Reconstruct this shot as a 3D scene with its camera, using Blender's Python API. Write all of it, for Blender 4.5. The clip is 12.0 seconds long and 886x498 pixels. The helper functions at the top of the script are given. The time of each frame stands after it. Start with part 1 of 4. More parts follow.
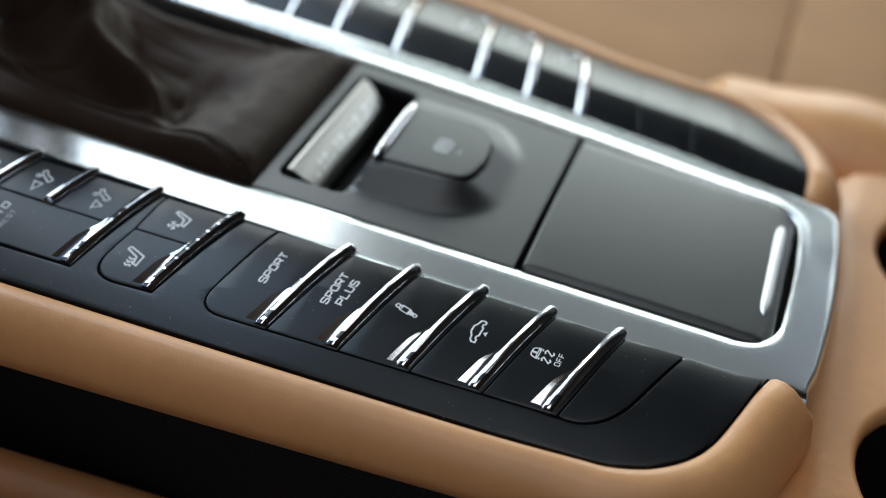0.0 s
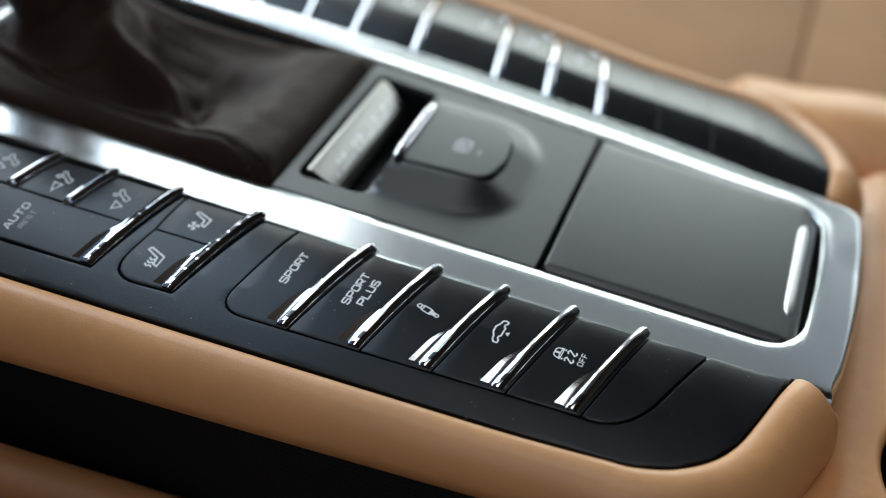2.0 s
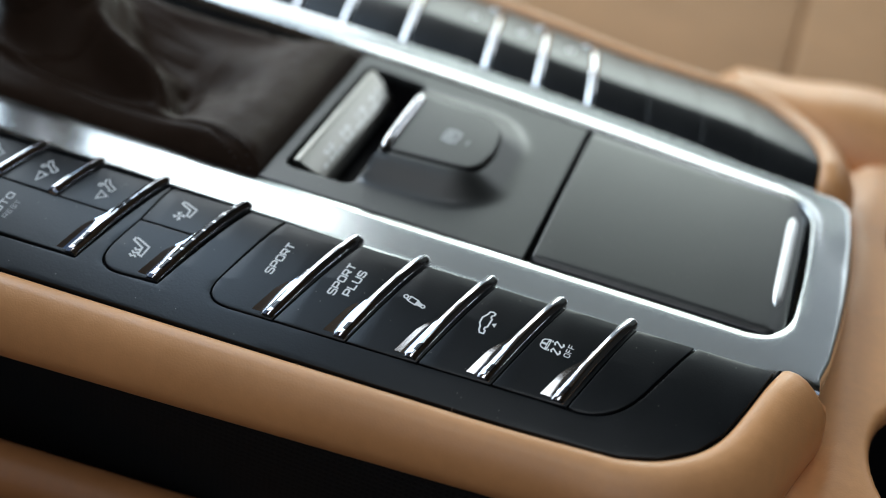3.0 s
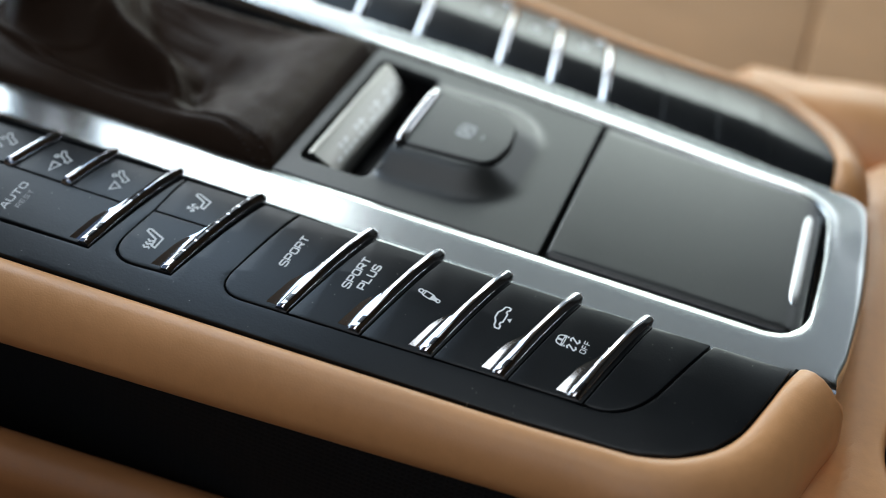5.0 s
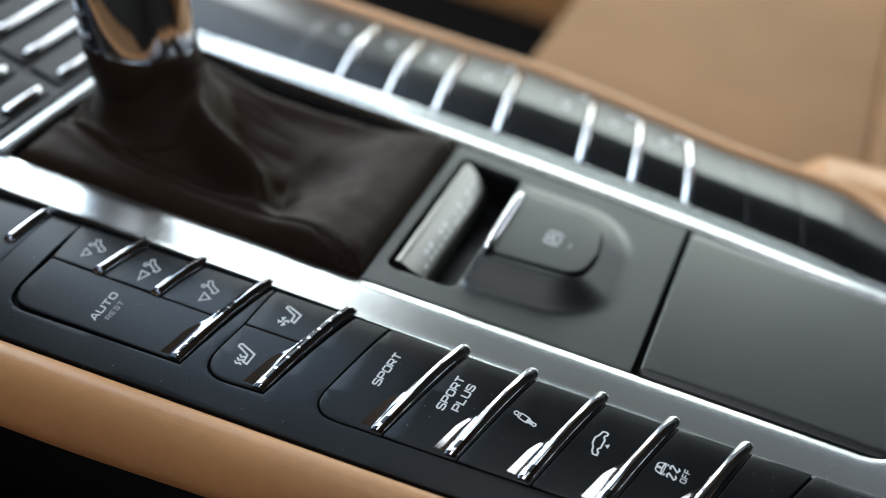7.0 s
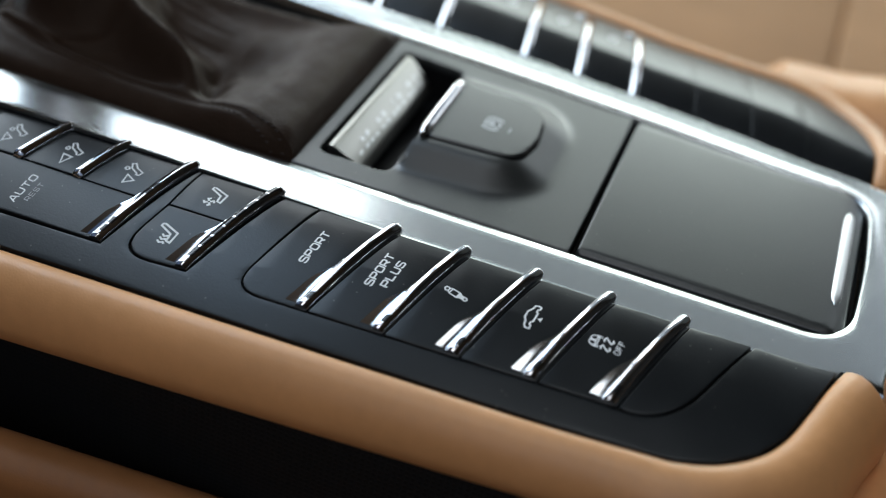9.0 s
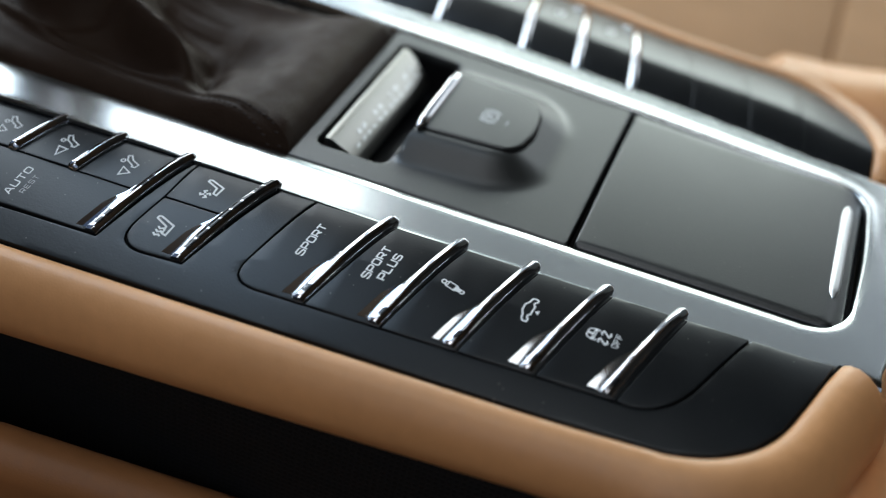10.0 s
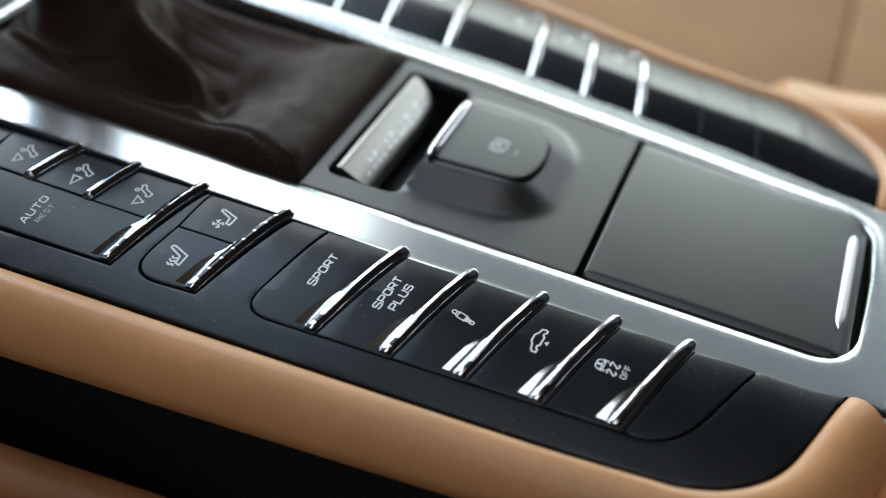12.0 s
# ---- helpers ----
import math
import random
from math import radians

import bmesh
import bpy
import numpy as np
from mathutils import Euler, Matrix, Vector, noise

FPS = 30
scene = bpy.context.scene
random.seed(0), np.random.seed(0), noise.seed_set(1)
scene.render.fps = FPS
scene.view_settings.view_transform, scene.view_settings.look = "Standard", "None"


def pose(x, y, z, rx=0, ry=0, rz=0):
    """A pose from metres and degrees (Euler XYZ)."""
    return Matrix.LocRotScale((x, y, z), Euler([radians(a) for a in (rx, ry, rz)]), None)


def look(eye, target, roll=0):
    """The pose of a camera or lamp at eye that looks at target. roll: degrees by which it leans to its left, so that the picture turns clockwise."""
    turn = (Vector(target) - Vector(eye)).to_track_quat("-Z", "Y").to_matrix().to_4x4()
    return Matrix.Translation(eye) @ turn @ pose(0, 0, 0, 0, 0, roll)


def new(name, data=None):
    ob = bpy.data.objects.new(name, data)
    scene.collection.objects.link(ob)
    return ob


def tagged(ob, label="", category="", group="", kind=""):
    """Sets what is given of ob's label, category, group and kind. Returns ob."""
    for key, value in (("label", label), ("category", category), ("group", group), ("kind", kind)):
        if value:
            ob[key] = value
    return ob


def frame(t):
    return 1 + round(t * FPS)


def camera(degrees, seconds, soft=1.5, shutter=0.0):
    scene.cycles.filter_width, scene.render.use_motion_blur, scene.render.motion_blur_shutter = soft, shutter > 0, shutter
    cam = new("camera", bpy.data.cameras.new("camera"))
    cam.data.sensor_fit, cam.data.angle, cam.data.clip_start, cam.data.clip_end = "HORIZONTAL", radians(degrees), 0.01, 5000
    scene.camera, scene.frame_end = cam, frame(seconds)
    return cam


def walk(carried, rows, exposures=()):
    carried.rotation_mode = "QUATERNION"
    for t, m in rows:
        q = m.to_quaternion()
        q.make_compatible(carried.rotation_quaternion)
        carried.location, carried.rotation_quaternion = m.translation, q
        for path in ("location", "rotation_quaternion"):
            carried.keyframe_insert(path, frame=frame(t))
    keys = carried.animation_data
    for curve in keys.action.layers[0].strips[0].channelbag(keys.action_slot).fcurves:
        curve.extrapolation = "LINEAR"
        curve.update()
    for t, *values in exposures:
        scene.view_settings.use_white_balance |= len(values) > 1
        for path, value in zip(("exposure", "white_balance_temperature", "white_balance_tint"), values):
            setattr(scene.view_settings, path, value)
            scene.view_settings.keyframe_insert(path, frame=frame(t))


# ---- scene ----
# ---------------------------------------------------------------- camera
cam = camera(39.6, 12.0, soft=1.05)
cam.data.dof.use_dof = True
cam.data.dof.focus_distance = 0.343
cam.data.dof.aperture_fstop = 4.6
PATH = [
    (0.0, 0.04090, -0.33707, 0.23111, 51.819, -8.749, 19.216),
    (0.5, 0.03636, -0.33802, 0.23064, 51.814, -8.767, 19.405),
    (1.0, 0.03319, -0.33867, 0.22894, 52.011, -8.633, 19.536),
    (1.5, 0.03344, -0.33874, 0.22931, 52.009, -8.564, 19.611),
    (2.0, 0.03814, -0.33759, 0.22820, 52.033, -8.344, 19.524),
    (2.5, 0.04063, -0.33543, 0.22718, 51.906, -8.382, 19.440),
    (3.0, 0.04090, -0.33588, 0.22634, 51.829, -8.530, 19.467),
    (5.0, 0.03716, -0.33627, 0.22334, 51.721, -8.942, 19.872),
    (5.5, 0.03288, -0.33507, 0.22472, 51.779, -9.043, 20.189),
    (6.0, 0.02663, -0.33114, 0.22973, 51.972, -9.185, 20.556),
    (6.5, 0.01540, -0.32777, 0.23525, 52.421, -9.205, 20.796),
    (6.7, 0.00995, -0.32723, 0.23701, 52.678, -9.086, 20.937),
    (7.1, 0.00737, -0.32607, 0.23761, 52.799, -9.047, 21.085),
    (7.5, 0.01132, -0.32575, 0.23435, 52.660, -9.008, 21.173),
    (7.9, 0.01795, -0.32593, 0.22900, 52.415, -8.959, 21.159),
    (8.3, 0.02338, -0.32633, 0.22331, 52.218, -8.892, 20.999),
    (8.5, 0.02698, -0.32603, 0.21950, 52.161, -8.895, 20.788),
    (9.0, 0.03162, -0.32725, 0.21103, 51.936, -8.706, 20.424),
    (9.5, 0.03253, -0.32764, 0.20808, 51.758, -8.819, 20.282),
    (10.0, 0.03150, -0.32658, 0.20989, 51.694, -8.834, 20.338),
    (10.5, 0.02805, -0.32725, 0.21139, 51.832, -8.932, 20.483),
    (11.0, 0.02746, -0.32753, 0.21311, 51.962, -8.807, 20.551),
    (11.5, 0.02777, -0.32727, 0.21583, 52.012, -8.754, 20.577),
    (12.0, 0.02857, -0.32689, 0.21663, 52.057, -8.879, 20.609),
]
walk(cam, [(t, pose(x, y, z, rx, ry, rz)) for t, x, y, z, rx, ry, rz in PATH])

# ---------------------------------------------------------------- world and light
world = bpy.data.worlds.new("sky")
scene.world = world
world.use_nodes = True
wn = world.node_tree
sky = wn.nodes.new("ShaderNodeTexSky")
sky.sky_type = "NISHITA"
sky.sun_disc = False
sky.sun_elevation = radians(42)
sky.sun_rotation = radians(200)
wn.links.new(sky.outputs[0], wn.nodes["Background"].inputs[0])
wn.nodes["Background"].inputs[1].default_value = 0.05


def opening_lamp(name, at, towards, width, height, watts, colour):
    """An area lamp in an unseen cabin opening, standing for the sky's light."""
    data = bpy.data.lights.new(name, "AREA")
    data.shape, data.size, data.size_y = "RECTANGLE", width, height
    data.energy, data.color = watts, colour
    ob = new(name, data)
    ob.matrix_world = look(at, towards)
    return tagged(ob, kind="structure")


DAY, BLUE = (0.90, 0.97, 1.0), (0.78, 0.90, 1.0)
opening_lamp("passenger_window_light", (-0.10, 0.86, 0.268), (-0.10, 0.0, 0.268), 0.50, 0.326, 2.5, (0.89, 1.0, 0.95))
opening_lamp("quarter_window_light", (-0.725, 0.86, 0.220), (-0.725, 0.0, 0.220), 0.45, 0.238, 2.3, DAY)
opening_lamp("rear_window_light", (0.38, 0.86, 0.315), (0.30, 0.0, 0.315), 0.40, 0.33, 0.7, DAY)
# Unseen upper openings, split to give the near trim its reflected bands.
opening_lamp("upper_side_light", (-0.515, 0.86, 0.705), (-0.515, 0.0, 0.705), 0.23, 0.29, 1.15, DAY)
opening_lamp("upper_side_light", (-0.688, 0.86, 0.705), (-0.688, 0.0, 0.705), 0.112, 0.29, 0.09, (0.66, 0.79, 1.0))
opening_lamp("upper_side_light", (-0.808, 0.86, 0.705), (-0.808, 0.0, 0.705), 0.124, 0.29, 0.34, DAY)
# Wide dim lamp added to brighten what the lid and trim reflect.
opening_lamp("upper_side_light", (0.11, 0.86, 0.705), (0.11, 0.0, 0.705), 1.00, 0.29, 0.15, (1.0, 1.0, 0.86))
opening_lamp("windscreen_light", (-0.79, 0.45, 0.60), (-0.31, 0.45, 0.12), 0.60, 0.60, 5.4, BLUE)
# Added roof lamp so the front strips and buttons reflect a bluish sky.
opening_lamp("added_roof_light", (-0.53, 0.32, 0.86), (-0.53, 0.32, 0.0), 0.26, 0.33, 1.2, (0.55, 0.76, 1.0))
# Unseen driver window; its second, brighter lamp is added for sleeve and leather.
opening_lamp("driver_window_light", (0.30, -0.746, 0.48), (0.30, 0.0, 0.2), 1.00, 0.44, 0.10, (0.92, 0.97, 1.0))
opening_lamp("driver_window_light", (0.13, -0.750, 0.605), (0.13, 0.0, 0.2), 0.36, 0.19, 0.36, (0.84, 0.91, 1.0))
# Roof lamps added: one for the strip facets, one for the leather roll.
opening_lamp("added_overhead_light", (-0.050, 0.080, 0.86), (-0.050, 0.080, 0.0), 0.34, 0.13, 0.32, DAY)
opening_lamp("added_overhead_light", (-0.100, -0.375, 0.86), (-0.100, -0.375, 0.0), 0.50, 0.25, 1.00, (0.96, 0.98, 1.0))
scene.view_settings.exposure = 0.27

# ---------------------------------------------------------------- materials


def nodes_of(name):
    m = bpy.data.materials.new(name)
    m.use_nodes = True
    return m, m.node_tree.nodes, m.node_tree.links, m.node_tree.nodes["Principled BSDF"]


def noise_node(n, l, scale, detail=4.0, rough=0.55):
    co = n.new("ShaderNodeTexCoord")
    t = n.new("ShaderNodeTexNoise")
    t.inputs["Scale"].default_value, t.inputs["Detail"].default_value, t.inputs["Roughness"].default_value = scale, detail, rough
    l.new(co.outputs["Object"], t.inputs["Vector"])
    return t


def ramp(n, l, source, a, b, lo, hi):
    r = n.new("ShaderNodeMapRange")
    r.inputs["From Min"].default_value, r.inputs["From Max"].default_value = lo, hi
    r.inputs["To Min"].default_value, r.inputs["To Max"].default_value = a, b
    l.new(source, r.inputs["Value"])
    return r.outputs["Result"]


def mixed(n, l, fac, ca, cb):
    m = n.new("ShaderNodeMix")
    m.data_type = "RGBA"
    m.inputs[6].default_value, m.inputs[7].default_value = (*ca, 1), (*cb, 1)
    l.new(fac, m.inputs[0])
    return m.outputs[2]


def bump(n, l, height, strength, distance, after=None):
    b = n.new("ShaderNodeBump")
    b.inputs["Strength"].default_value, b.inputs["Distance"].default_value = strength, distance
    l.new(height, b.inputs["Height"])
    if after:
        l.new(after, b.inputs["Normal"])
    return b.outputs["Normal"]


def plastic(name, colour, rough, grain=1500.0, depth=0.00006, specular=0.5, dust=0.0):
    """Soft-touch lacquered plastic with fine grain and faint smudges."""
    m, n, l, p = nodes_of(name)
    big, fine = noise_node(n, l, 55.0), noise_node(n, l, grain, 2.0)
    l.new(mixed(n, l, big.outputs["Fac"], [c * 0.8 for c in colour], [c * 1.25 for c in colour]), p.inputs["Base Color"])
    l.new(ramp(n, l, big.outputs["Fac"], rough - 0.015, rough + 0.02, 0.35, 0.65), p.inputs["Roughness"])
    p.inputs["Specular IOR Level"].default_value = specular
    l.new(bump(n, l, fine.outputs["Fac"], 0.5, depth), p.inputs["Normal"])
    if dust:
        co = n.new("ShaderNodeTexCoord")
        v = n.new("ShaderNodeTexVoronoi")
        v.voronoi_dimensions = "2D"
        v.inputs["Scale"].default_value = 115.0
        l.new(co.outputs["Object"], v.inputs["Vector"])
        speck = ramp(n, l, v.outputs["Distance"], 1.0, 0.0, 0.010, 0.024)
        pick = noise_node(n, l, 60.0, 2.0)
        mul = n.new("ShaderNodeMath")
        mul.operation = "MULTIPLY"
        l.new(speck, mul.inputs[0])
        l.new(ramp(n, l, pick.outputs["Fac"], 0.0, dust, 0.46, 0.58), mul.inputs[1])
        mix = n.new("ShaderNodeMix")
        mix.data_type = "RGBA"
        l.new(mul.outputs[0], mix.inputs[0])
        l.new(p.inputs["Base Color"].links[0].from_socket, mix.inputs[6])
        mix.inputs[7].default_value = (0.45, 0.42, 0.38, 1)
        l.new(mix.outputs[2], p.inputs["Base Color"])
    return m


def leather(name, colour, rough, grain=900.0, depth=0.00012, vary=0.12, sheen=0.0, gloss=0.4, tint=(1.0, 1.0, 1.0)):
    m, n, l, p = nodes_of(name)
    big, mid = noise_node(n, l, 14.0), noise_node(n, l, 260.0, 3.0)
    add = n.new("ShaderNodeMath")
    add.operation = "MULTIPLY_ADD"
    add.inputs[1].default_value = 0.35
    l.new(mid.outputs["Fac"], add.inputs[0])
    l.new(big.outputs["Fac"], add.inputs[2])
    fac = ramp(n, l, add.outputs[0], 0.0, 1.0, 0.45, 0.9)
    l.new(mixed(n, l, fac, [c * (1 - vary) for c in colour], [min(1, c * (1 + vary)) for c in colour]), p.inputs["Base Color"])
    l.new(ramp(n, l, mid.outputs["Fac"], rough - 0.07, rough + 0.07, 0.3, 0.7), p.inputs["Roughness"])
    co = n.new("ShaderNodeTexCoord")
    v = n.new("ShaderNodeTexVoronoi")
    v.feature = "DISTANCE_TO_EDGE"
    v.inputs["Scale"].default_value = grain
    l.new(co.outputs["Object"], v.inputs["Vector"])
    cell = ramp(n, l, v.outputs["Distance"], 0.0, 1.0, 0.0, 0.25)
    first = bump(n, l, cell, 0.30, depth)
    l.new(bump(n, l, mid.outputs["Fac"], 0.25, depth * 2, first), p.inputs["Normal"])
    p.inputs["Specular IOR Level"].default_value = gloss
    p.inputs["Specular Tint"].default_value = (*tint, 1)
    p.inputs["Sheen Weight"].default_value = sheen
    return m


def metal(name, colour, rough, streak=0.0, specks=False):
    m, n, l, p = nodes_of(name)
    p.inputs["Metallic"].default_value = 1.0
    big = noise_node(n, l, 40.0, 2.0)
    l.new(mixed(n, l, big.outputs["Fac"], [c * 0.97 for c in colour], colour), p.inputs["Base Color"])
    l.new(ramp(n, l, big.outputs["Fac"], rough * 0.97, rough * 1.03, 0.3, 0.7), p.inputs["Roughness"])
    if streak:
        fine = noise_node(n, l, 3200.0, 2.0)
        if specks:
            co = n.new("ShaderNodeTexCoord")
            v = n.new("ShaderNodeTexVoronoi")
            v.voronoi_dimensions = "2D"
            v.inputs["Scale"].default_value = 130.0
            l.new(co.outputs["Object"], v.inputs["Vector"])
            dot = ramp(n, l, v.outputs["Distance"], 1.0, 0.0, 0.010, 0.026)
            pick = noise_node(n, l, 90.0, 2.0)
            mul = n.new("ShaderNodeMath")
            mul.operation = "MULTIPLY"
            l.new(dot, mul.inputs[0])
            l.new(ramp(n, l, pick.outputs["Fac"], 0.0, 0.9, 0.52, 0.62), mul.inputs[1])
            l.new(ramp(n, l, mul.outputs[0], 1.0, 0.0, 0.0, 1.0), p.inputs["Metallic"])
        l.new(bump(n, l, fine.outputs["Fac"], streak, 0.00002), p.inputs["Normal"])
    return m


def plain(name, colour, rough=0.6, specular=0.3):
    m, n, l, p = nodes_of(name)
    big = noise_node(n, l, 120.0)
    l.new(mixed(n, l, big.outputs["Fac"], [c * 0.92 for c in colour], [min(1, c * 1.06) for c in colour]), p.inputs["Base Color"])
    p.inputs["Roughness"].default_value, p.inputs["Specular IOR Level"].default_value = rough, specular
    return m


def weave(name, colour):
    """Black speaker-like fabric with a fine dotted weave."""
    m, n, l, p = nodes_of(name)
    co = n.new("ShaderNodeTexCoord")
    v = n.new("ShaderNodeTexVoronoi")
    v.inputs["Scale"].default_value, v.inputs["Randomness"].default_value = 520.0, 0.12
    l.new(co.outputs["Object"], v.inputs["Vector"])
    hole = ramp(n, l, v.outputs["Distance"], 0.0, 1.0, 0.25, 0.45)
    l.new(mixed(n, l, hole, [c * 0.25 for c in colour], colour), p.inputs["Base Color"])
    l.new(bump(n, l, hole, 0.6, 0.0003), p.inputs["Normal"])
    p.inputs["Roughness"].default_value = 0.85
    return m


BLACK = plastic("black_soft_plastic", (0.0046, 0.0061, 0.0075), 0.29, specular=0.36, dust=0.5)
PANEL = plastic("black_lid_plastic", (0.0085, 0.0104, 0.0098), 0.37, specular=1.0, dust=0.3)
GAP = plain("black_gap", (0.004, 0.004, 0.004), 0.9, 0.1)
CHROME = metal("chrome", (0.66, 0.66, 0.68), 0.08)
SILVER = metal("satin_aluminium", (0.66, 0.69, 0.69), 0.21, 0.2, True)
BEIGE = leather("beige_leather", (0.720, 0.350, 0.139), 0.42, depth=0.00005, gloss=0.65)
SEAT = leather("beige_seat_leather", (0.37, 0.200, 0.094), 0.66, 700.0, gloss=0.15)
# Beige leather again, with the shade low on the console put into its colour.
SHADED_BEIGE = leather("shaded_beige_leather", (0.40, 0.175, 0.065), 0.46, depth=0.00006, gloss=0.4)
BOOT = leather("dark_brown_leather", (0.0300, 0.0176, 0.0114), 0.50, 800.0, 0.00018, 0.2, gloss=0.10, tint=(1.0, 0.90, 0.80))
INK = plain("light_grey_ink", (0.90, 0.92, 0.92), 0.6)
MIDINK = plain("grey_ink", (0.82, 0.84, 0.84), 0.6)
DIMINK = plain("dim_grey_ink", (0.54, 0.55, 0.56), 0.6)
LED = plastic("smoked_window", (0.010, 0.010, 0.011), 0.14)
MESH = weave("black_mesh_fabric", (0.008, 0.008, 0.0085))
CARPET = plain("black_carpet", (0.007, 0.007, 0.007), 0.95, 0.1)
# Unseen frame in two greys, set by what near and far trim reflect.
FRAME = plain("grey_door_frame", (0.60, 0.67, 0.67), 0.8, 0.2)
LOWFRAME = plain("dark_grey_door_frame", (0.13, 0.145, 0.155), 0.8, 0.2)
# Dark colour for unseen cabin parts, dimming what chrome and buttons reflect.
SHADE = plain("dark_cabin_trim", (0.045, 0.042, 0.04), 0.8, 0.2)
PULL = metal("satin_pull", (0.86, 0.87, 0.87), 0.42, 0.2)
LINER = plain("beige_headliner", (0.100, 0.071, 0.050), 0.9, 0.1)
GLOSSBLACK = plastic("dark_glossy_plastic", (0.009, 0.009, 0.010), 0.30, specular=0.35)

# ---------------------------------------------------------------- mesh helpers (millimetres in, metres out)
MM = 0.001


def part(name, bm, material, parent, label="", smooth=True):
    me = bpy.data.meshes.new(name)
    bmesh.ops.recalc_face_normals(bm, faces=bm.faces)
    bm.to_mesh(me)
    bm.free()
    if smooth:
        me.polygons.foreach_set("use_smooth", [True] * len(me.polygons))
        me.set_sharp_from_angle(angle=radians(38))
    me.materials.append(material)
    ob = new(name, me)
    if parent:
        ob.parent = parent
    if label:
        ob["label"] = label
    return ob


def thing(name, label, category, group="", kind="", at=(0, 0, 0)):
    ob = new(name)
    ob.empty_display_size = 0.01
    ob.location = [c * MM for c in at]
    return tagged(ob, label, category, group, kind)


def fillet(points, steps=7):
    """Corner points (x, y, radius) to an outline with rounded corners."""
    out, n = [], len(points)
    for i, (x, y, r) in enumerate(points):
        p = Vector((x, y))
        if r <= 0:
            out.append((x, y))
            continue
        a, b = Vector(points[i - 1][:2]) - p, Vector(points[(i + 1) % n][:2]) - p
        half = a.angle(b) / 2
        reach = min(r / math.tan(half), a.length * 0.49, b.length * 0.49)
        a, b = p + a.normalized() * reach, p + b.normalized() * reach
        for k in range(steps + 1):
            s = k / steps
            q = a * (1 - s) ** 2 + p * 2 * s * (1 - s) + b * s * s
            out.append((q.x, q.y))
    return out


def sheet(outline, zfn, holes=(), dx=20.0, dy=2.0, thick=1.5, rim=0.3):
    """A piece cut from a curved surface: its outline in plan, rounded edge and depth."""
    flat = bmesh.new()
    for loop in (outline, *holes):
        vs = [flat.verts.new((x, y, 0)) for x, y in loop]
        for i in range(len(vs)):
            flat.edges.new((vs[i - 1], vs[i]))
    bmesh.ops.triangle_fill(flat, edges=flat.edges[:], use_beauty=True, use_dissolve=False)
    xs, ys = [v.co.x for v in flat.verts], [v.co.y for v in flat.verts]
    for axis, lo, hi, step in ((0, min(xs), max(xs), dx), (1, min(ys), max(ys), dy)):
        c = lo + step * 0.5
        while c < hi:
            no = Vector((1, 0, 0)) if axis == 0 else Vector((0, 1, 0))
            bmesh.ops.bisect_plane(flat, geom=flat.verts[:] + flat.edges[:] + flat.faces[:], plane_co=no * c, plane_no=no, dist=1e-4)
            c += step
    for f in flat.faces:
        if f.normal.z < 0:
            f.normal_flip()
    flat.normal_update()
    # outward direction in plan at every border vertex
    push = {}
    border = [e for e in flat.edges if len(e.link_faces) == 1]
    for e in border:
        f = e.link_faces[0]
        a, b = e.verts
        d = (b.co - a.co).normalized()
        nrm = Vector((d.y, -d.x, 0))
        if nrm.dot(f.calc_center_median() - a.co) > 0:
            nrm = -nrm
        for v in (a, b):
            push[v] = push.get(v, Vector()) + nrm
    rings = [(0.0, 0.0), (0.35, 0.06), (0.75, 0.32), (1.0, 0.9)]
    levels = []
    for k, (o, d) in enumerate(rings[1:] + [(1.0, None)]):
        level = {}
        for v, n in push.items():
            n = n.normalized() if n.length > 1e-6 else n
            q = v.co + n * o * rim
            level[v] = flat.verts.new((q.x, q.y, -(d * rim if d is not None else thick)))
        levels.append(level)
    for e in border:
        a, b = e.verts
        prev = (a, b)
        for level in levels:
            cur = (level[a], level[b])
            flat.faces.new((prev[0], prev[1], cur[1], cur[0]))
            prev = cur
    for v in flat.verts:
        v.co.z += zfn(v.co.x, v.co.y)
        v.co *= MM
    return flat


def grid(nu, nv, fn, close_u=False, bm=None):
    """A surface through fn(u, v), both 0 to 1, in millimetres."""
    bm = bm or bmesh.new()
    rows = [[bm.verts.new(Vector(fn(i / nu, j / nv)) * MM) for j in range(nv + 1)] for i in range(nu + (0 if close_u else 1))]
    for i in range(nu):
        a, b = rows[i], rows[(i + 1) % len(rows)]
        for j in range(nv):
            bm.faces.new((a[j], b[j], b[j + 1], a[j + 1]))
    return bm


def sections(rows, closed=True, caps=True, bm=None):
    """A body through a row of cross-sections (lists of points in millimetres)."""
    bm = bm or bmesh.new()
    made = [[bm.verts.new(Vector(p) * MM) for p in row] for row in rows]
    n = len(rows[0])
    for a, b in zip(made, made[1:]):
        for j in range(n if closed else n - 1):
            k = (j + 1) % n
            bm.faces.new((a[j], b[j], b[k], a[k]))
    if caps and closed:
        bm.faces.new(made[0])
        bm.faces.new(made[-1][::-1])
    return bm


def block(x0, x1, y0, y1, z0, z1, r=0.0, seg=3, bm=None):
    bm = bm or bmesh.new()
    made = bmesh.ops.create_cube(bm, size=1.0)["verts"]
    for v in made:
        v.co = Vector(((x0 + x1) / 2 + v.co.x * (x1 - x0), (y0 + y1) / 2 + v.co.y * (y1 - y0), (z0 + z1) / 2 + v.co.z * (z1 - z0))) * MM
    if r:
        es = list({e for v in made for e in v.link_edges})
        bmesh.ops.bevel(bm, geom=es, offset=r * MM, segments=seg, profile=0.5, affect="EDGES")
    return bm


